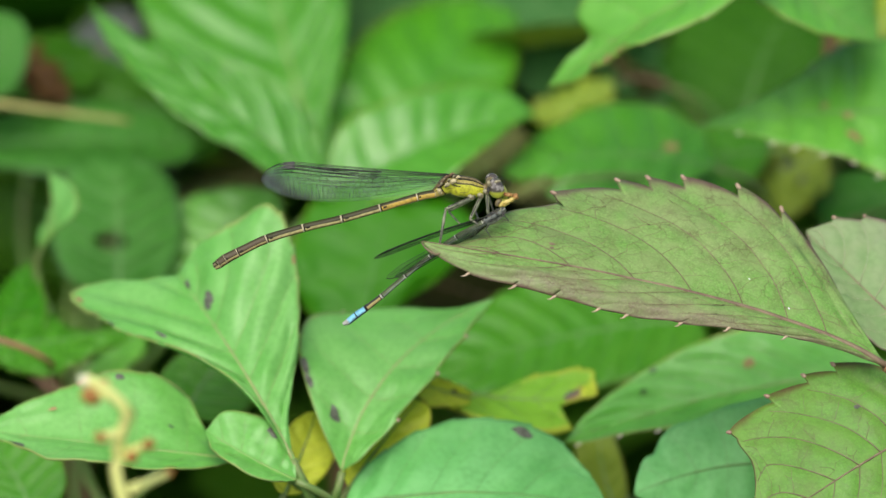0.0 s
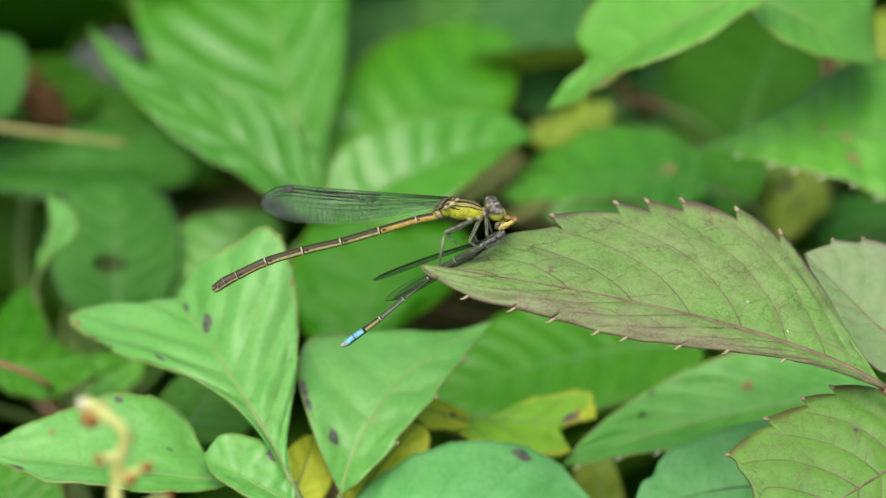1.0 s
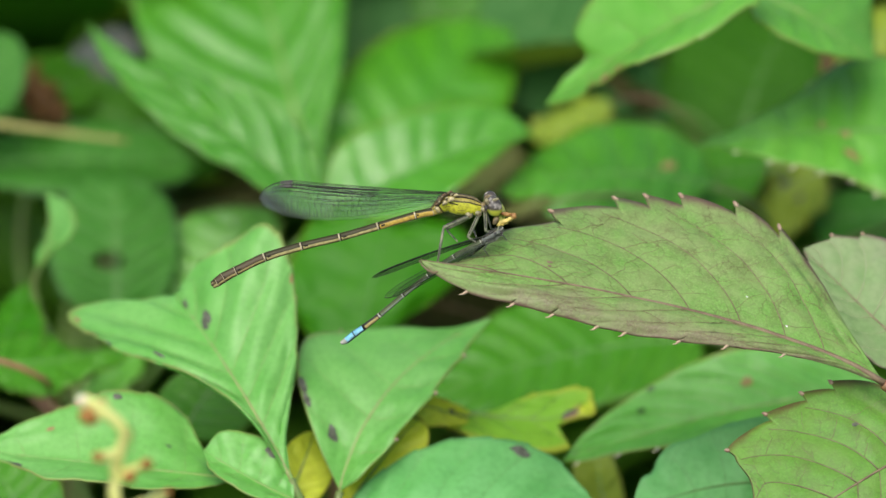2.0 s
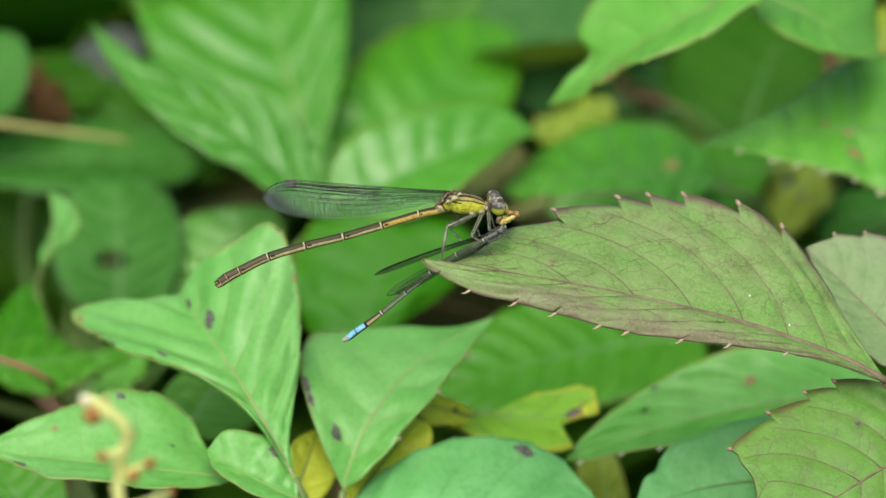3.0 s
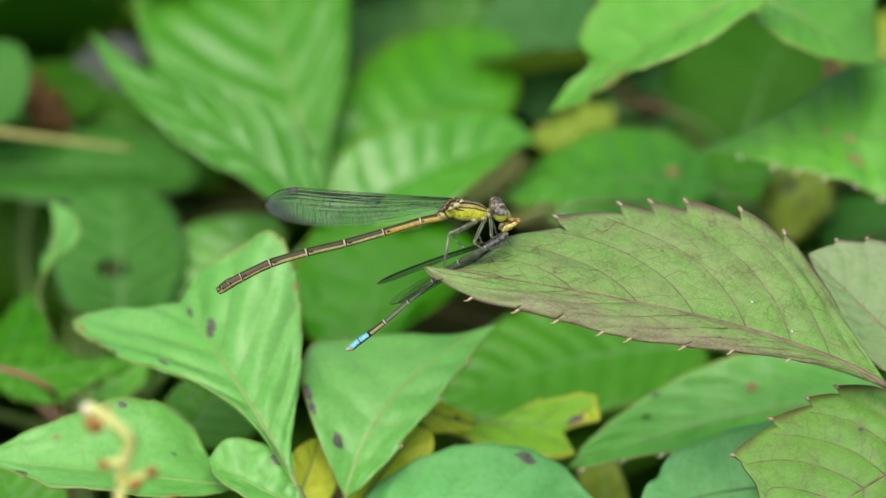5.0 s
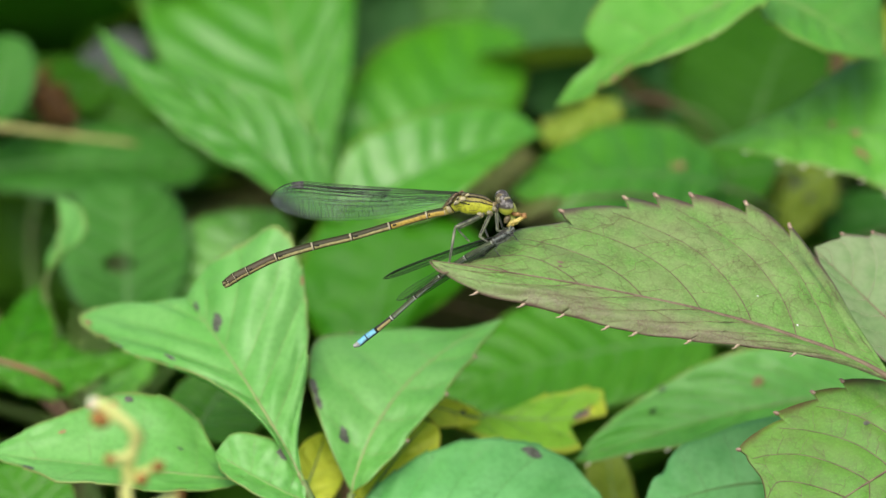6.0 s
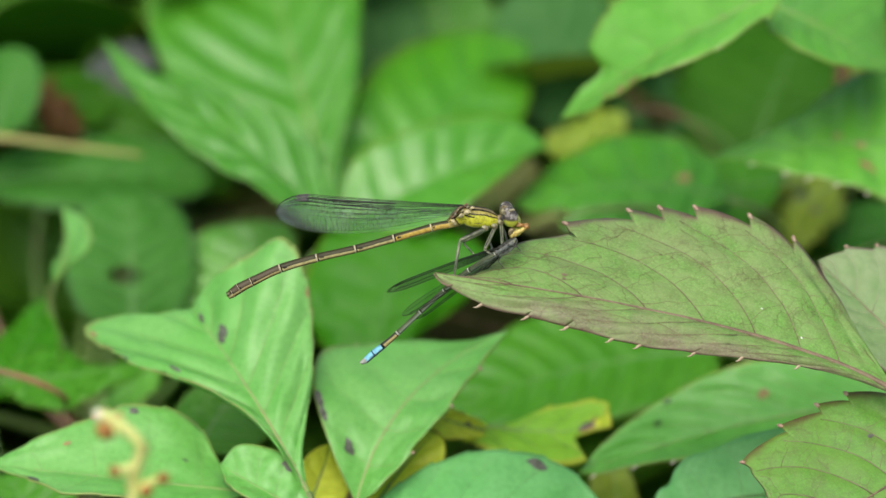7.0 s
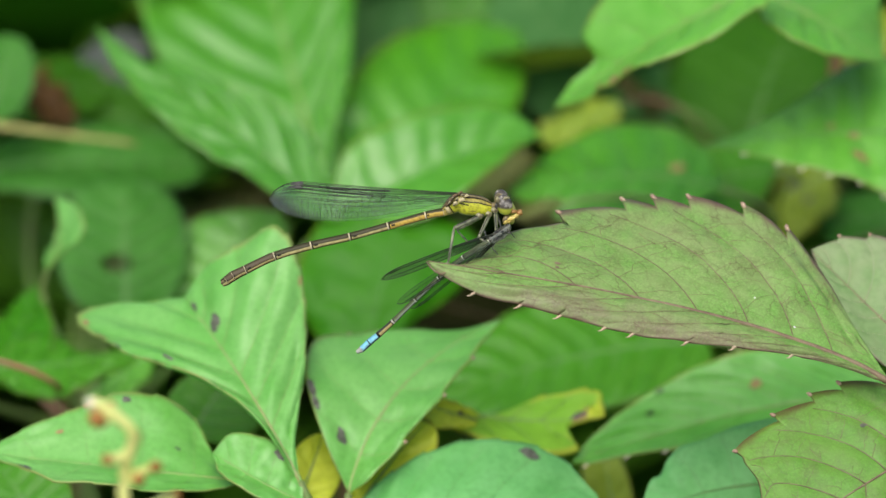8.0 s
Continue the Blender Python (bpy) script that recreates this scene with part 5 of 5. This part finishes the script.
def smooth_of(table, x):
    j = max(0, min(len(table) - 2, sum(1 for p in table if p[0] <= x) - 1))
    (x0, y0), (x1, y1) = table[j], table[j + 1]

    def slope(k):
        a, b = table[max(k - 1, 0)], table[min(k + 1, len(table) - 1)]
        return (b[1] - a[1]) / (b[0] - a[0])

    h = x1 - x0
    f = (x - x0) / h
    if x0 >= 0.97:
        return y1 + (y0 - y1) * math.sqrt(max(0.0, 1 - f * f))
    return y0 * (2 * f ** 3 - 3 * f ** 2 + 1) + slope(j) * h * (f ** 3 - 2 * f ** 2 + f) + y1 * (3 * f ** 2 - 2 * f ** 3) + slope(j + 1) * h * (f ** 3 - f ** 2)


def wing(parent, root, base, tip, chord, seed, label="", thin=1.0, film=None, sparse=False):
    """A stalked, netted wing from base to tip; chord gives its breadth and plane; film is a smoky membrane with few veins."""
    r = random.Random(seed)
    o, e = spot(base) - root, spot(tip) - root
    c = turn_of(chord) / 63.0
    nrm = (e - o).cross(c).normalized()

    def at(x, f, lift=0.0):
        a, b = smooth_of(LEAD, x), smooth_of(TRAIL, x)
        if film:
            a, b = a - 10 * (1 - x) ** 2 * min(1, x * 6), b + 16 * (1 - x) ** 2 * min(1, x * 6)
        fold = 0.00003 * math.sin(f * 14)
        return o + (e - o) * x + c * (a + (b - a) * f) + nrm * (fold + lift + 0.0004 * math.sin(x * 2.5 + seed))

    bm = bmesh.new()
    uv = bm.loops.layers.uv.new("blade")
    where = {}
    nx, nf = 44, 10
    grid = [[bm.verts.new(at(i / nx, j / nf)) for j in range(nf + 1)] for i in range(nx + 1)]
    for i, line in enumerate(grid):
        for j, v in enumerate(line):
            where[v] = (i / nx, j / nf)
    for p, q in zip(grid, grid[1:]):
        for j in range(nf):
            f = bm.faces.new((p[j], q[j], q[j + 1], p[j + 1]))
            for loop in f.loops:
                loop[uv].uv = where[loop.vert]
    bmesh.ops.remove_doubles(bm, verts=bm.verts, dist=0.000004)
    ob = part("wing", bm, film or MEMBRANE, parent, label)
    # long veins: (share of the breadth, from, to, thickness)
    bm = bmesh.new()
    lines = [(0.0, 0.0, 1.0, 0.044), (0.09, 0.0, 0.42, 0.044), (0.09, 0.36, 0.87, 0.085), (0.19, 0.0, 0.93, 0.044), (0.34, 0.02, 0.97, 0.026), (0.50, 0.0, 0.97, 0.034), (0.68, 0.12, 0.95, 0.020), (0.84, 0.26, 0.92, 0.018), (1.0, 0.0, 1.0, 0.020)]
    shake = r.uniform(0, 6)
    for f, x0, x1, w in lines[::3] + lines[-1:] if film else lines[:7] if sparse else lines:
        amp = 0.016 * (0.2 < f < 1)
        pts = [at(x0 + (x1 - x0) * i / 40, f + amp * math.sin(i * 0.55 + f * 20 + shake) + 0.4 * amp * math.sin(i * 1.9 + shake), 0.00001) for i in range(41)]
        tube(bm, pts, [w * 0.00085 * thin] * 41, 4, caps=False)
    fs = [0.0, 0.17, 0.34, 0.50, 0.68, 0.84, 1.0]
    begin = (0.40, 0.2, 0.2, 0.16, 0.25, 0.3)
    if not film and not sparse:
        for row, (fa, fb, x0) in enumerate(zip(fs, fs[1:], begin)):
            x = x0 + r.uniform(0, 0.03)
            step = (0.033, 0.036, 0.033, 0.033, 0.028, 0.020)[row]
            while x < 0.95 - 0.03 * (row > 4):
                if r.random() > 0.07:
                    lean = r.uniform(-0.008, 0.004)
                    tube(bm, [at(x, fa, 0.00001), at(x + lean * 0.6, fa * 0.5 + fb * 0.5, 0.00001), at(x + lean, fb, 0.00001)], [0.00003 * thin] * 3, 3, caps=False)
                x += step * r.uniform(0.75, 1.25) * (1.0 if x < 0.8 else 0.75)
        # the notch half way along the leading edge, at the nodus
        tube(bm, [at(0.385, 0.0, 0.00001), at(0.39, 0.2, 0.00001), at(0.41, 0.5, 0.00001)], [0.000028, 0.000025, 0.000016], 4)
    part("wing_vein_net", bm, WING_VEIN, ob)
    if film:
        return ob
    bm = bmesh.new()
    quad = [(0.83, -0.02), (0.885, -0.015), (0.892, 0.045), (0.822, 0.06)]
    top = [bm.verts.new(at(x, f, 0.00003)) for x, f in quad]
    low_side = [bm.verts.new(at(x, f, -0.00003)) for x, f in quad]
    bm.faces.new(top)
    bm.faces.new(low_side[::-1])
    for i in range(4):
        bm.faces.new((top[i], low_side[i], low_side[(i + 1) % 4], top[(i + 1) % 4]))
    part("wing_spot", bm, CUT_DARK, ob, "dark wing spot", smooth=False)
    return ob


def leg(parent, root, points, mat, thick=2.4, spines=True, seed=0):
    """A leg through hip, knee and foot, in bristles."""
    r = random.Random(seed)
    q = [spot(p) - root for p in points]
    bm = bmesh.new()
    for i, (a, b) in enumerate(zip(q, q[1:])):
        w = 0.85 * thick * UNIT * (1.0, 0.62, 0.42, 0.35)[min(i, 3)]
        pts = [a.lerp(b, k / 6) for k in range(7)]
        tube(bm, pts, [w * (0.75 if k in (0, 6) else 1.0 if k < 4 else 0.88) for k in range(7)], 8)
        if spines and i:
            for k in range(5):
                p = a.lerp(b, 0.15 + 0.16 * k)
                out = (SIDE * r.uniform(-1, 1) + RISE * r.uniform(-0.6, 0.6) - DEEP * r.uniform(0, 0.6)).normalized() * 0.00032
                tube(bm, [p, p + out], [0.000016, 0.000006], 3)
    bmesh.ops.recalc_face_normals(bm, faces=bm.faces)
    limb = part("leg", bm, mat, parent)
    bm = bmesh.new()
    for i, (a, b) in enumerate(list(zip(q, q[1:]))[:2]):
        w = 0.85 * thick * UNIT * (1.0, 0.62)[i]
        up = (RISE * 0.75 - DEEP * 0.6).normalized() * w * 0.85
        tube(bm, [a.lerp(b, 0.08 + 0.84 * k / 4) + up for k in range(5)], [w * 0.3] * 5, 6)
    bmesh.ops.recalc_face_normals(bm, faces=bm.faces)
    part("leg_stripe", bm, CUT_DARK, limb)
    return limb


def lump(name, p, radii, mat, parent, root, rough_by=0.0, label="", turn=0.0):
    bm = bmesh.new()
    bmesh.ops.create_uvsphere(bm, u_segments=28, v_segments=18, radius=1.0)
    rot = Matrix.Rotation(radians(turn), 3, DEEP)
    for v in bm.verts:
        d = v.co * (1 + rough_by * noise.noise(v.co * 2.5 + Vector(p)))
        v.co = rot @ (SIDE * d.x * radii[0] + RISE * d.z * radii[1] + DEEP * d.y * radii[2]) * UNIT
    return part(name, bm, mat, parent, label, at=spot(p) - root)


# ---- the eating damselfly ----
HUNTER_AT = spot((1.7, 4.7, 0.5))
hunter = thing("damselfly", HUNTER_AT, "yellow-green and bronze damselfly eating another on a leaf tip", "insect")
chest = through_points([spot(p) - HUNTER_AT for p in ((-1.1, 3.9, 0.5), (-0.4, 4.4, 0.5), (0.6, 5.0, 0.5), (1.7, 4.8, 0.5), (2.8, 4.7, 0.5), (3.7, 4.5, 0.5), (4.3, 4.5, 0.5))], 24)
chest_h = [s * UNIT for s in np.interp(np.linspace(0, 6, 25), range(7), (6, 12, 18.5, 19.5, 18.5, 15.5, 8))]
loft("thorax", chest, chest_h, CUT_THORAX, hunter, sides=28, flat=0.72)
abdomen = tail_segments(hunter, HUNTER_AT, [((-0.9, 4.0, 0.5), 7.5), ((-2.8, 3.6, 0.5), 7), ((-6.8, 2.4, 0.5), 7), ((-10.9, 1.2, 0.5), 7), ((-15.0, 0.2, 0.5), 7.4), ((-18.9, -1.0, 0.5), 7.8), ((-22.0, -2.5, 0.5), 8.2), ((-23.3, -3.2, 0.5), 9.2), ((-24.0, -3.7, 0.5), 8.4), ((-24.5, -4.0, 0.5), 6.4)], [CUT_FRONT, CUT_FRONT, CUT_TAIL, CUT_TAIL, CUT_TAIL, CUT_END, CUT_END, CUT_END, CUT_TAIL])
for p in ((-24.4, -3.85, 0.1), (-24.45, -3.95, 0.9)):
    lump("tail_appendage", p, (3.2, 3.0, 2.6), CUT_JOINT, abdomen, HUNTER_AT, 0.2, turn=-30)
head = lump("head", (5.2, 4.7, 0.5), (11, 20, 15), CUT_JOINT, hunter, HUNTER_AT, turn=-22)
HEAD_AT = spot((5.2, 4.7, 0.5))
lump("eye", (5.15, 5.45, 2), (13, 14, 13), EYE_MAT, head, HEAD_AT, label="brown and lime compound eye", turn=-20)
lump("eye", (5.55, 4.6, -0.8), (14.5, 18.5, 13), EYE_MAT, head, HEAD_AT, label="brown and lime compound eye", turn=-20)
lump("face_plate", (6.3, 4.2, 0.8), (8, 16, 14), FACE, head, HEAD_AT, label="lime face", turn=-20)
lump("jaw", (6.3, 3.1, 0.2), (7, 9, 7), FACE, head, HEAD_AT, 0.2, turn=-20)
lump("jaw", (5.8, 3.1, -0.6), (5, 8, 4), CUT_JOINT, head, HEAD_AT, 0.2, turn=25)
lump("cheek", (4.8, 5.1, -1.4), (3.2, 5.5, 3), CUT_HINGE, head, HEAD_AT, 0.4, turn=-15)
lump("cheek", (4.7, 4.4, -1.6), (2.4, 5, 2.5), CUT_DARK, head, HEAD_AT, 0.4, turn=-10)
lump("brow", (5.7, 5.3, -2.2), (5, 2.4, 2), CUT_HINGE, head, HEAD_AT, 0.6, turn=-20)
lump("neck", (4.4, 4.5, 0.6), (8, 9, 9), CUT_JOINT, hunter, HUNTER_AT, 0.2)
for q, s in (((6.0, 5.0, 0.4), 1), ((5.8, 5.4, 1.4), -1)):
    bm = bmesh.new()
    a = spot(q) - HEAD_AT
    tube(bm, [a, a + turn_of((0.3, 0.2, -0.2 * s)), a + turn_of((0.55, 0.5, -0.3 * s))], [0.00006, 0.00003, 0.00001], 6)
    part("antenna", bm, CUT_DARK, head)
for p, rr in (((0.2, 5.7, -0.4), 5), ((0.8, 6.0, -0.2), 5), ((-0.2, 5.2, -0.4), 4.5), ((-0.5, 4.8, -0.2), 4.5)):
    lump("wing_root", p, (rr * 1.0, rr * 0.5, rr * 0.8), CUT_ROOT, hunter, HUNTER_AT, 0.9, turn=-35)
for p, rr in (((0.5, 5.4, -1), 3.2), ((0.0, 5.5, -0.8), 2.6), ((-0.3, 5.0, -0.9), 2.8), ((1.0, 5.8, -0.6), 2.4), ((0.2, 4.8, -1.2), 3)):
    lump("wing_hinge", p, (rr, rr * 0.6, rr * 0.7), CUT_HINGE, hunter, HUNTER_AT, 0.6, turn=-50)
for p, rr in (((0.95, 5.3, -0.75), (5.5, 4, 3)), ((0.35, 4.95, -0.6), (4.5, 3.4, 3)), ((-0.45, 4.25, 0.0), (3.5, 7, 5)), ((1.5, 5.75, -0.45), (4, 2.2, 2.5))):
    lump("pale_patch", p, rr, CUT_CREAM, hunter, HUNTER_AT, 0.5, turn=-30)
for p in ((2.9, 3.6, -0.9), (3.9, 3.8, -0.9), (4.5, 4.2, -0.7)):
    lump("hip", p, (6, 4.5, 5), CUT_HINGE, hunter, HUNTER_AT, 0.3, turn=30)
for i, (base, tip, ch) in enumerate((((0.5, 5.7, 0.1), (-19.5, 5.4, -0.9), (-0.02, -3.8, 0.3)), ((0.5, 5.75, 0.5), (-19.35, 5.6, -0.4), (0, -3.75, 0.2)), ((0.0, 5.1, 0), (-19.5, 5.2, -0.7), (-0.02, -3.7, 0.3)), ((-0.2, 4.85, 0.7), (-19.3, 5.35, -0.1), (0, -3.65, 0.2)))):
    wing(hunter, HUNTER_AT, base, tip, ch, 40 + i, thin=(1.0, 0.8, 0.62, 0.7)[i], sparse=i in (1, 3), label="clear netted wing, sky reflection coloured into its end" if not i else "")
leg(hunter, HUNTER_AT, ((3.3, 3.7, -0.6), (0.2, 2.3, -2.2), (-0.4, -1.3, -2.8), (-0.7, -1.6, -2.9)), CUT_LEG, 4.9, seed=1)
leg(hunter, HUNTER_AT, ((3.5, 3.7, 1.2), (0.5, 2.1, 2.2), (1.7, 0.8, -1)), CUT_LEG, 3.4, seed=2)
leg(hunter, HUNTER_AT, ((4.0, 3.8, -0.6), (2.8, 1.3, -2.4), (3.7, 0.7, -3)), CUT_LEG, 4.3, seed=3)
leg(hunter, HUNTER_AT, ((4.1, 3.8, 1.2), (3.3, 2.4, 1.6), (3.7, 1.3, -0.5)), CUT_LEG_DARK, 3.4, seed=4)
leg(hunter, HUNTER_AT, ((4.6, 4.3, -0.4), (4.7, 1.9, -1.8), (5.9, 1.9, -2.4), (6.1, 2.5, -2.4)), CUT_LEG, 4.1, seed=5)
leg(hunter, HUNTER_AT, ((4.8, 3.9, 1.2), (5.3, 2.2, 1.2), (6.1, 2.1, -0.6)), CUT_LEG_DARK, 2.4, seed=6)

# ---- the damselfly being eaten ----
PREY_AT = spot((6.0, 1.9, -1.8))
prey = thing("damselfly", PREY_AT, "limp slate damselfly with sky-blue tail, partly eaten", "insect")
chest = through_points([spot(p) - PREY_AT for p in ((6.4, 2.3, -1.4), (6.0, 1.9, -1.8), (5.4, 1.5, -2.2), (4.7, 1.1, -2.6), (4.1, 0.8, -2.9))], 20)
loft("thorax", chest, [s * UNIT for s in np.interp(np.linspace(0, 4, 21), range(5), (5, 9, 10.5, 9, 6))], CUT_PREY_CHEST, prey, sides=22, flat=0.85)
tail_segments(prey, PREY_AT, [((4.2, 0.8, -2.8), 6.0), ((1.3, -0.7, -2.2), 5.2), ((-1.5, -2.7, -0.8), 4.4), ((-4.2, -4.8, -0.2), 4.2), ((-6.7, -6.9, 0.4), 4.7), ((-8.4, -8.2, 0.8), 5.6), ((-9.4, -8.9, 1), 6.2), ((-10.3, -9.6, 1.2), 5.8), ((-10.9, -9.9, 1.3), 3)], [CUT_PREY, CUT_PREY, CUT_PREY, CUT_PREY, CUT_PREY_TAN, CUT_BLUE, CUT_BLUE, CUT_PREY_TIP])
for p, rr in (((4.4, 1.0, -3.6), (2.0, 5, 2)), ((4.75, 1.2, -3.4), (6, 3.2, 3)), ((5.35, 1.5, -3.2), (6, 3.4, 3)), ((5.9, 1.8, -2.9), (5, 3.2, 3))):
    lump("pale_plate", p, rr, CUT_PREY_TIP, prey, PREY_AT, 0.4, turn=-30)
lump("torn_flesh", (6.55, 2.92, -0.7), (12, 4.6, 5), FLESH, prey, PREY_AT, 0.4, "bright yellow torn flesh", turn=-26)
lump("torn_flesh", (7.2, 3.25, -0.6), (6, 3.6, 4), FLESH, prey, PREY_AT, 0.5, "bright yellow torn flesh", turn=-20)
lump("torn_husk", (6.85, 3.8, -0.4), (9.5, 3.4, 5), HUSK, prey, PREY_AT, 0.5, "rusty torn husk", turn=10)
lump("torn_husk", (7.65, 3.6, -0.5), (5, 5, 4), HUSK, prey, PREY_AT, 0.5, "rusty torn husk", turn=30)
for p, rr in (((5.0, 1.0, -3.4), (3, 1.6, 2)), ((5.6, 1.75, -3.5), (2.2, 1.6, 1.6)), ((6.3, 1.8, -2.6), (2.6, 2.0, 2)), ((5.2, 1.85, -3.0), (5, 1.3, 2))):
    lump("crumpled_plate", p, rr, CUT_DARK, prey, PREY_AT, 0.6, turn=-25)
prey_wings = []
for i, (base, tip, ch) in enumerate((((4.7, 1.3, -3.2), (-7.5, -3.0, 2), (0.2, -0.48, 1.4)), ((4.9, 1.4, -2.4), (-7.3, -3.0, 2.4), (0.2, -0.5, 1.5)), ((4.4, 1.0, -3.4), (-6.1, -5.2, -1), (-0.48, 0.92, -1.2)), ((4.6, 1.0, -2), (-5.2, -5.1, 1), (-0.44, 0.86, -1.2)))):
    prey_wings.append((wing(prey, PREY_AT, base, tip, ch, 60 + i // 2, "limp smoky wing" if not i else "", 1.2, MEMBRANE_SMOKY), base, tip))
for i, pts in enumerate((((5.3, 1.3, -2.6), (4.4, 0.1, -2.6), (5.0, -0.7, -1.6)), ((5.8, 1.6, -2.4), (6.5, 1.5, -2.6), (6.9, 1.0, -1.2)), ((4.9, 1.0, -2.8), (3.7, 0.2, -3), (3.2, -0.5, -2)))):
    leg(prey, PREY_AT, pts, CUT_LEG_DARK, 1.8, seed=20 + i)


# ---- movement ----
def motions():
    """The sprig sways a little, the hunter rides on it and chews, the prey swings from its jaws."""

    def swing(ob, rows):
        here = ob.location.copy()
        walk(ob, [(t, Matrix.Translation(here + turn_of((x * UNIT * 1000, -y * UNIT * 1000, 0))) @ Matrix.Rotation(a, 4, DEEP)) for t, x, y, a in rows])

    swing(sprig, [(0, 0.4, 2.3, 0), (0.5, 0.4, 1.7, 0), (1, 0.3, 2.7, 0), (1.5, 1.0, 1.3, 0), (3, -0.7, 0.4, 0), (3.5, 0, 0, 0), (4, -0.8, -0.4, 0), (4.5, 1.7, 0.1, 0), (6, 0.3, -0.5, 0), (6.5, 0.6, -1.4, 0), (7, -1.9, 0.5, 0), (7.5, -2.5, 0.6, 0), (8, -1.4, -1.0, 0)])
    swing(hunter, [(0, 0.2, 3.0, 0.004), (0.5, 1.0, 2.0, 0.003), (1, 0.7, 3.0, 0.002), (1.5, 0.6, 1.6, 0.003), (3, 0.8, 0.4, 0), (3.5, 0, 0, 0), (4, 0.2, -0.5, 0), (4.5, 2.6, -0.5, 0), (5.8, 3.0, -0.2, 0), (6, 2.4, -1.6, 0), (6.5, 3.8, -2.4, 0), (7, 1.6, 0.4, 0), (7.5, 2.2, 0.2, 0), (8, 3.8, -2.2, 0)])
    swing(abdomen, [(0, 0, 0, 0), (1.5, 0, 0, 0.002), (3.5, 0, 0, 0), (4.5, 0, 0, 0.006), (6, 0, 0, 0.008), (6.5, 0, 0, 0.014), (7, 0, 0, 0.016), (7.5, 0, 0, 0.014), (8, 0, 0, 0.014)])
    swing(head, [(0, 0, 0, 0), (0.5, 0, 0.6, 0.03), (1, 0.3, 0, -0.02), (1.5, 0, 0, 0.02), (3, 0.4, 0, 0.03), (3.5, 0, 0, 0), (4, 0.6, -0.6, -0.03), (4.5, 0.6, -0.5, 0.02), (6, 0.5, -1.5, 0.05), (6.5, 0.5, -2.5, 0.08), (7, 0, -3.5, 0.06), (7.5, -0.5, -4.5, 0.09), (8, 0.3, -3.5, 0.07)])
    swing(prey, [(0, 0.3, 1.5, -0.012), (0.5, 2.0, 2.8, -0.012), (1, 1.0, 2.0, -0.003), (1.5, 1.5, 2.3, -0.010), (3, 0.2, 0.2, 0), (3.5, 0, 0, 0), (4, 0.2, 0.6, 0), (4.5, 1.0, -0.9, -0.008), (5.8, 2.0, 1.0, -0.018), (6, 1.5, 0.5, -0.022), (6.5, 2.0, -3.0, -0.04), (7, -2.8, -1.0, -0.06), (7.5, -5.0, -2.5, -0.08), (8, -1.5, -6.0, -0.08)])
    # the prey's limp wings fall open on their hinges
    for i, (ob, base, tip) in enumerate(prey_wings):
        o, axis = spot(base) - PREY_AT, (spot(tip) - spot(base)).normalized()
        rows = [(0, 0, 0), (4.5, 0, 0.02), (6, 0.012, 0.14), (6.5, 0.02, 0.24), (7, 0.035, 0.32), (7.5, 0.045, 0.38), (8, 0.045, 0.42)]
        if i > 1:
            rows = [(t, a * (-0.1, -1.8)[i - 2], 0) for t, a, b in rows]
        walk(ob, [(t, Matrix.Translation(o) @ Matrix.Rotation(a, 4, DEEP) @ Matrix.Rotation(b, 4, axis) @ Matrix.Translation(-o)) for t, a, b in rows])


motions()
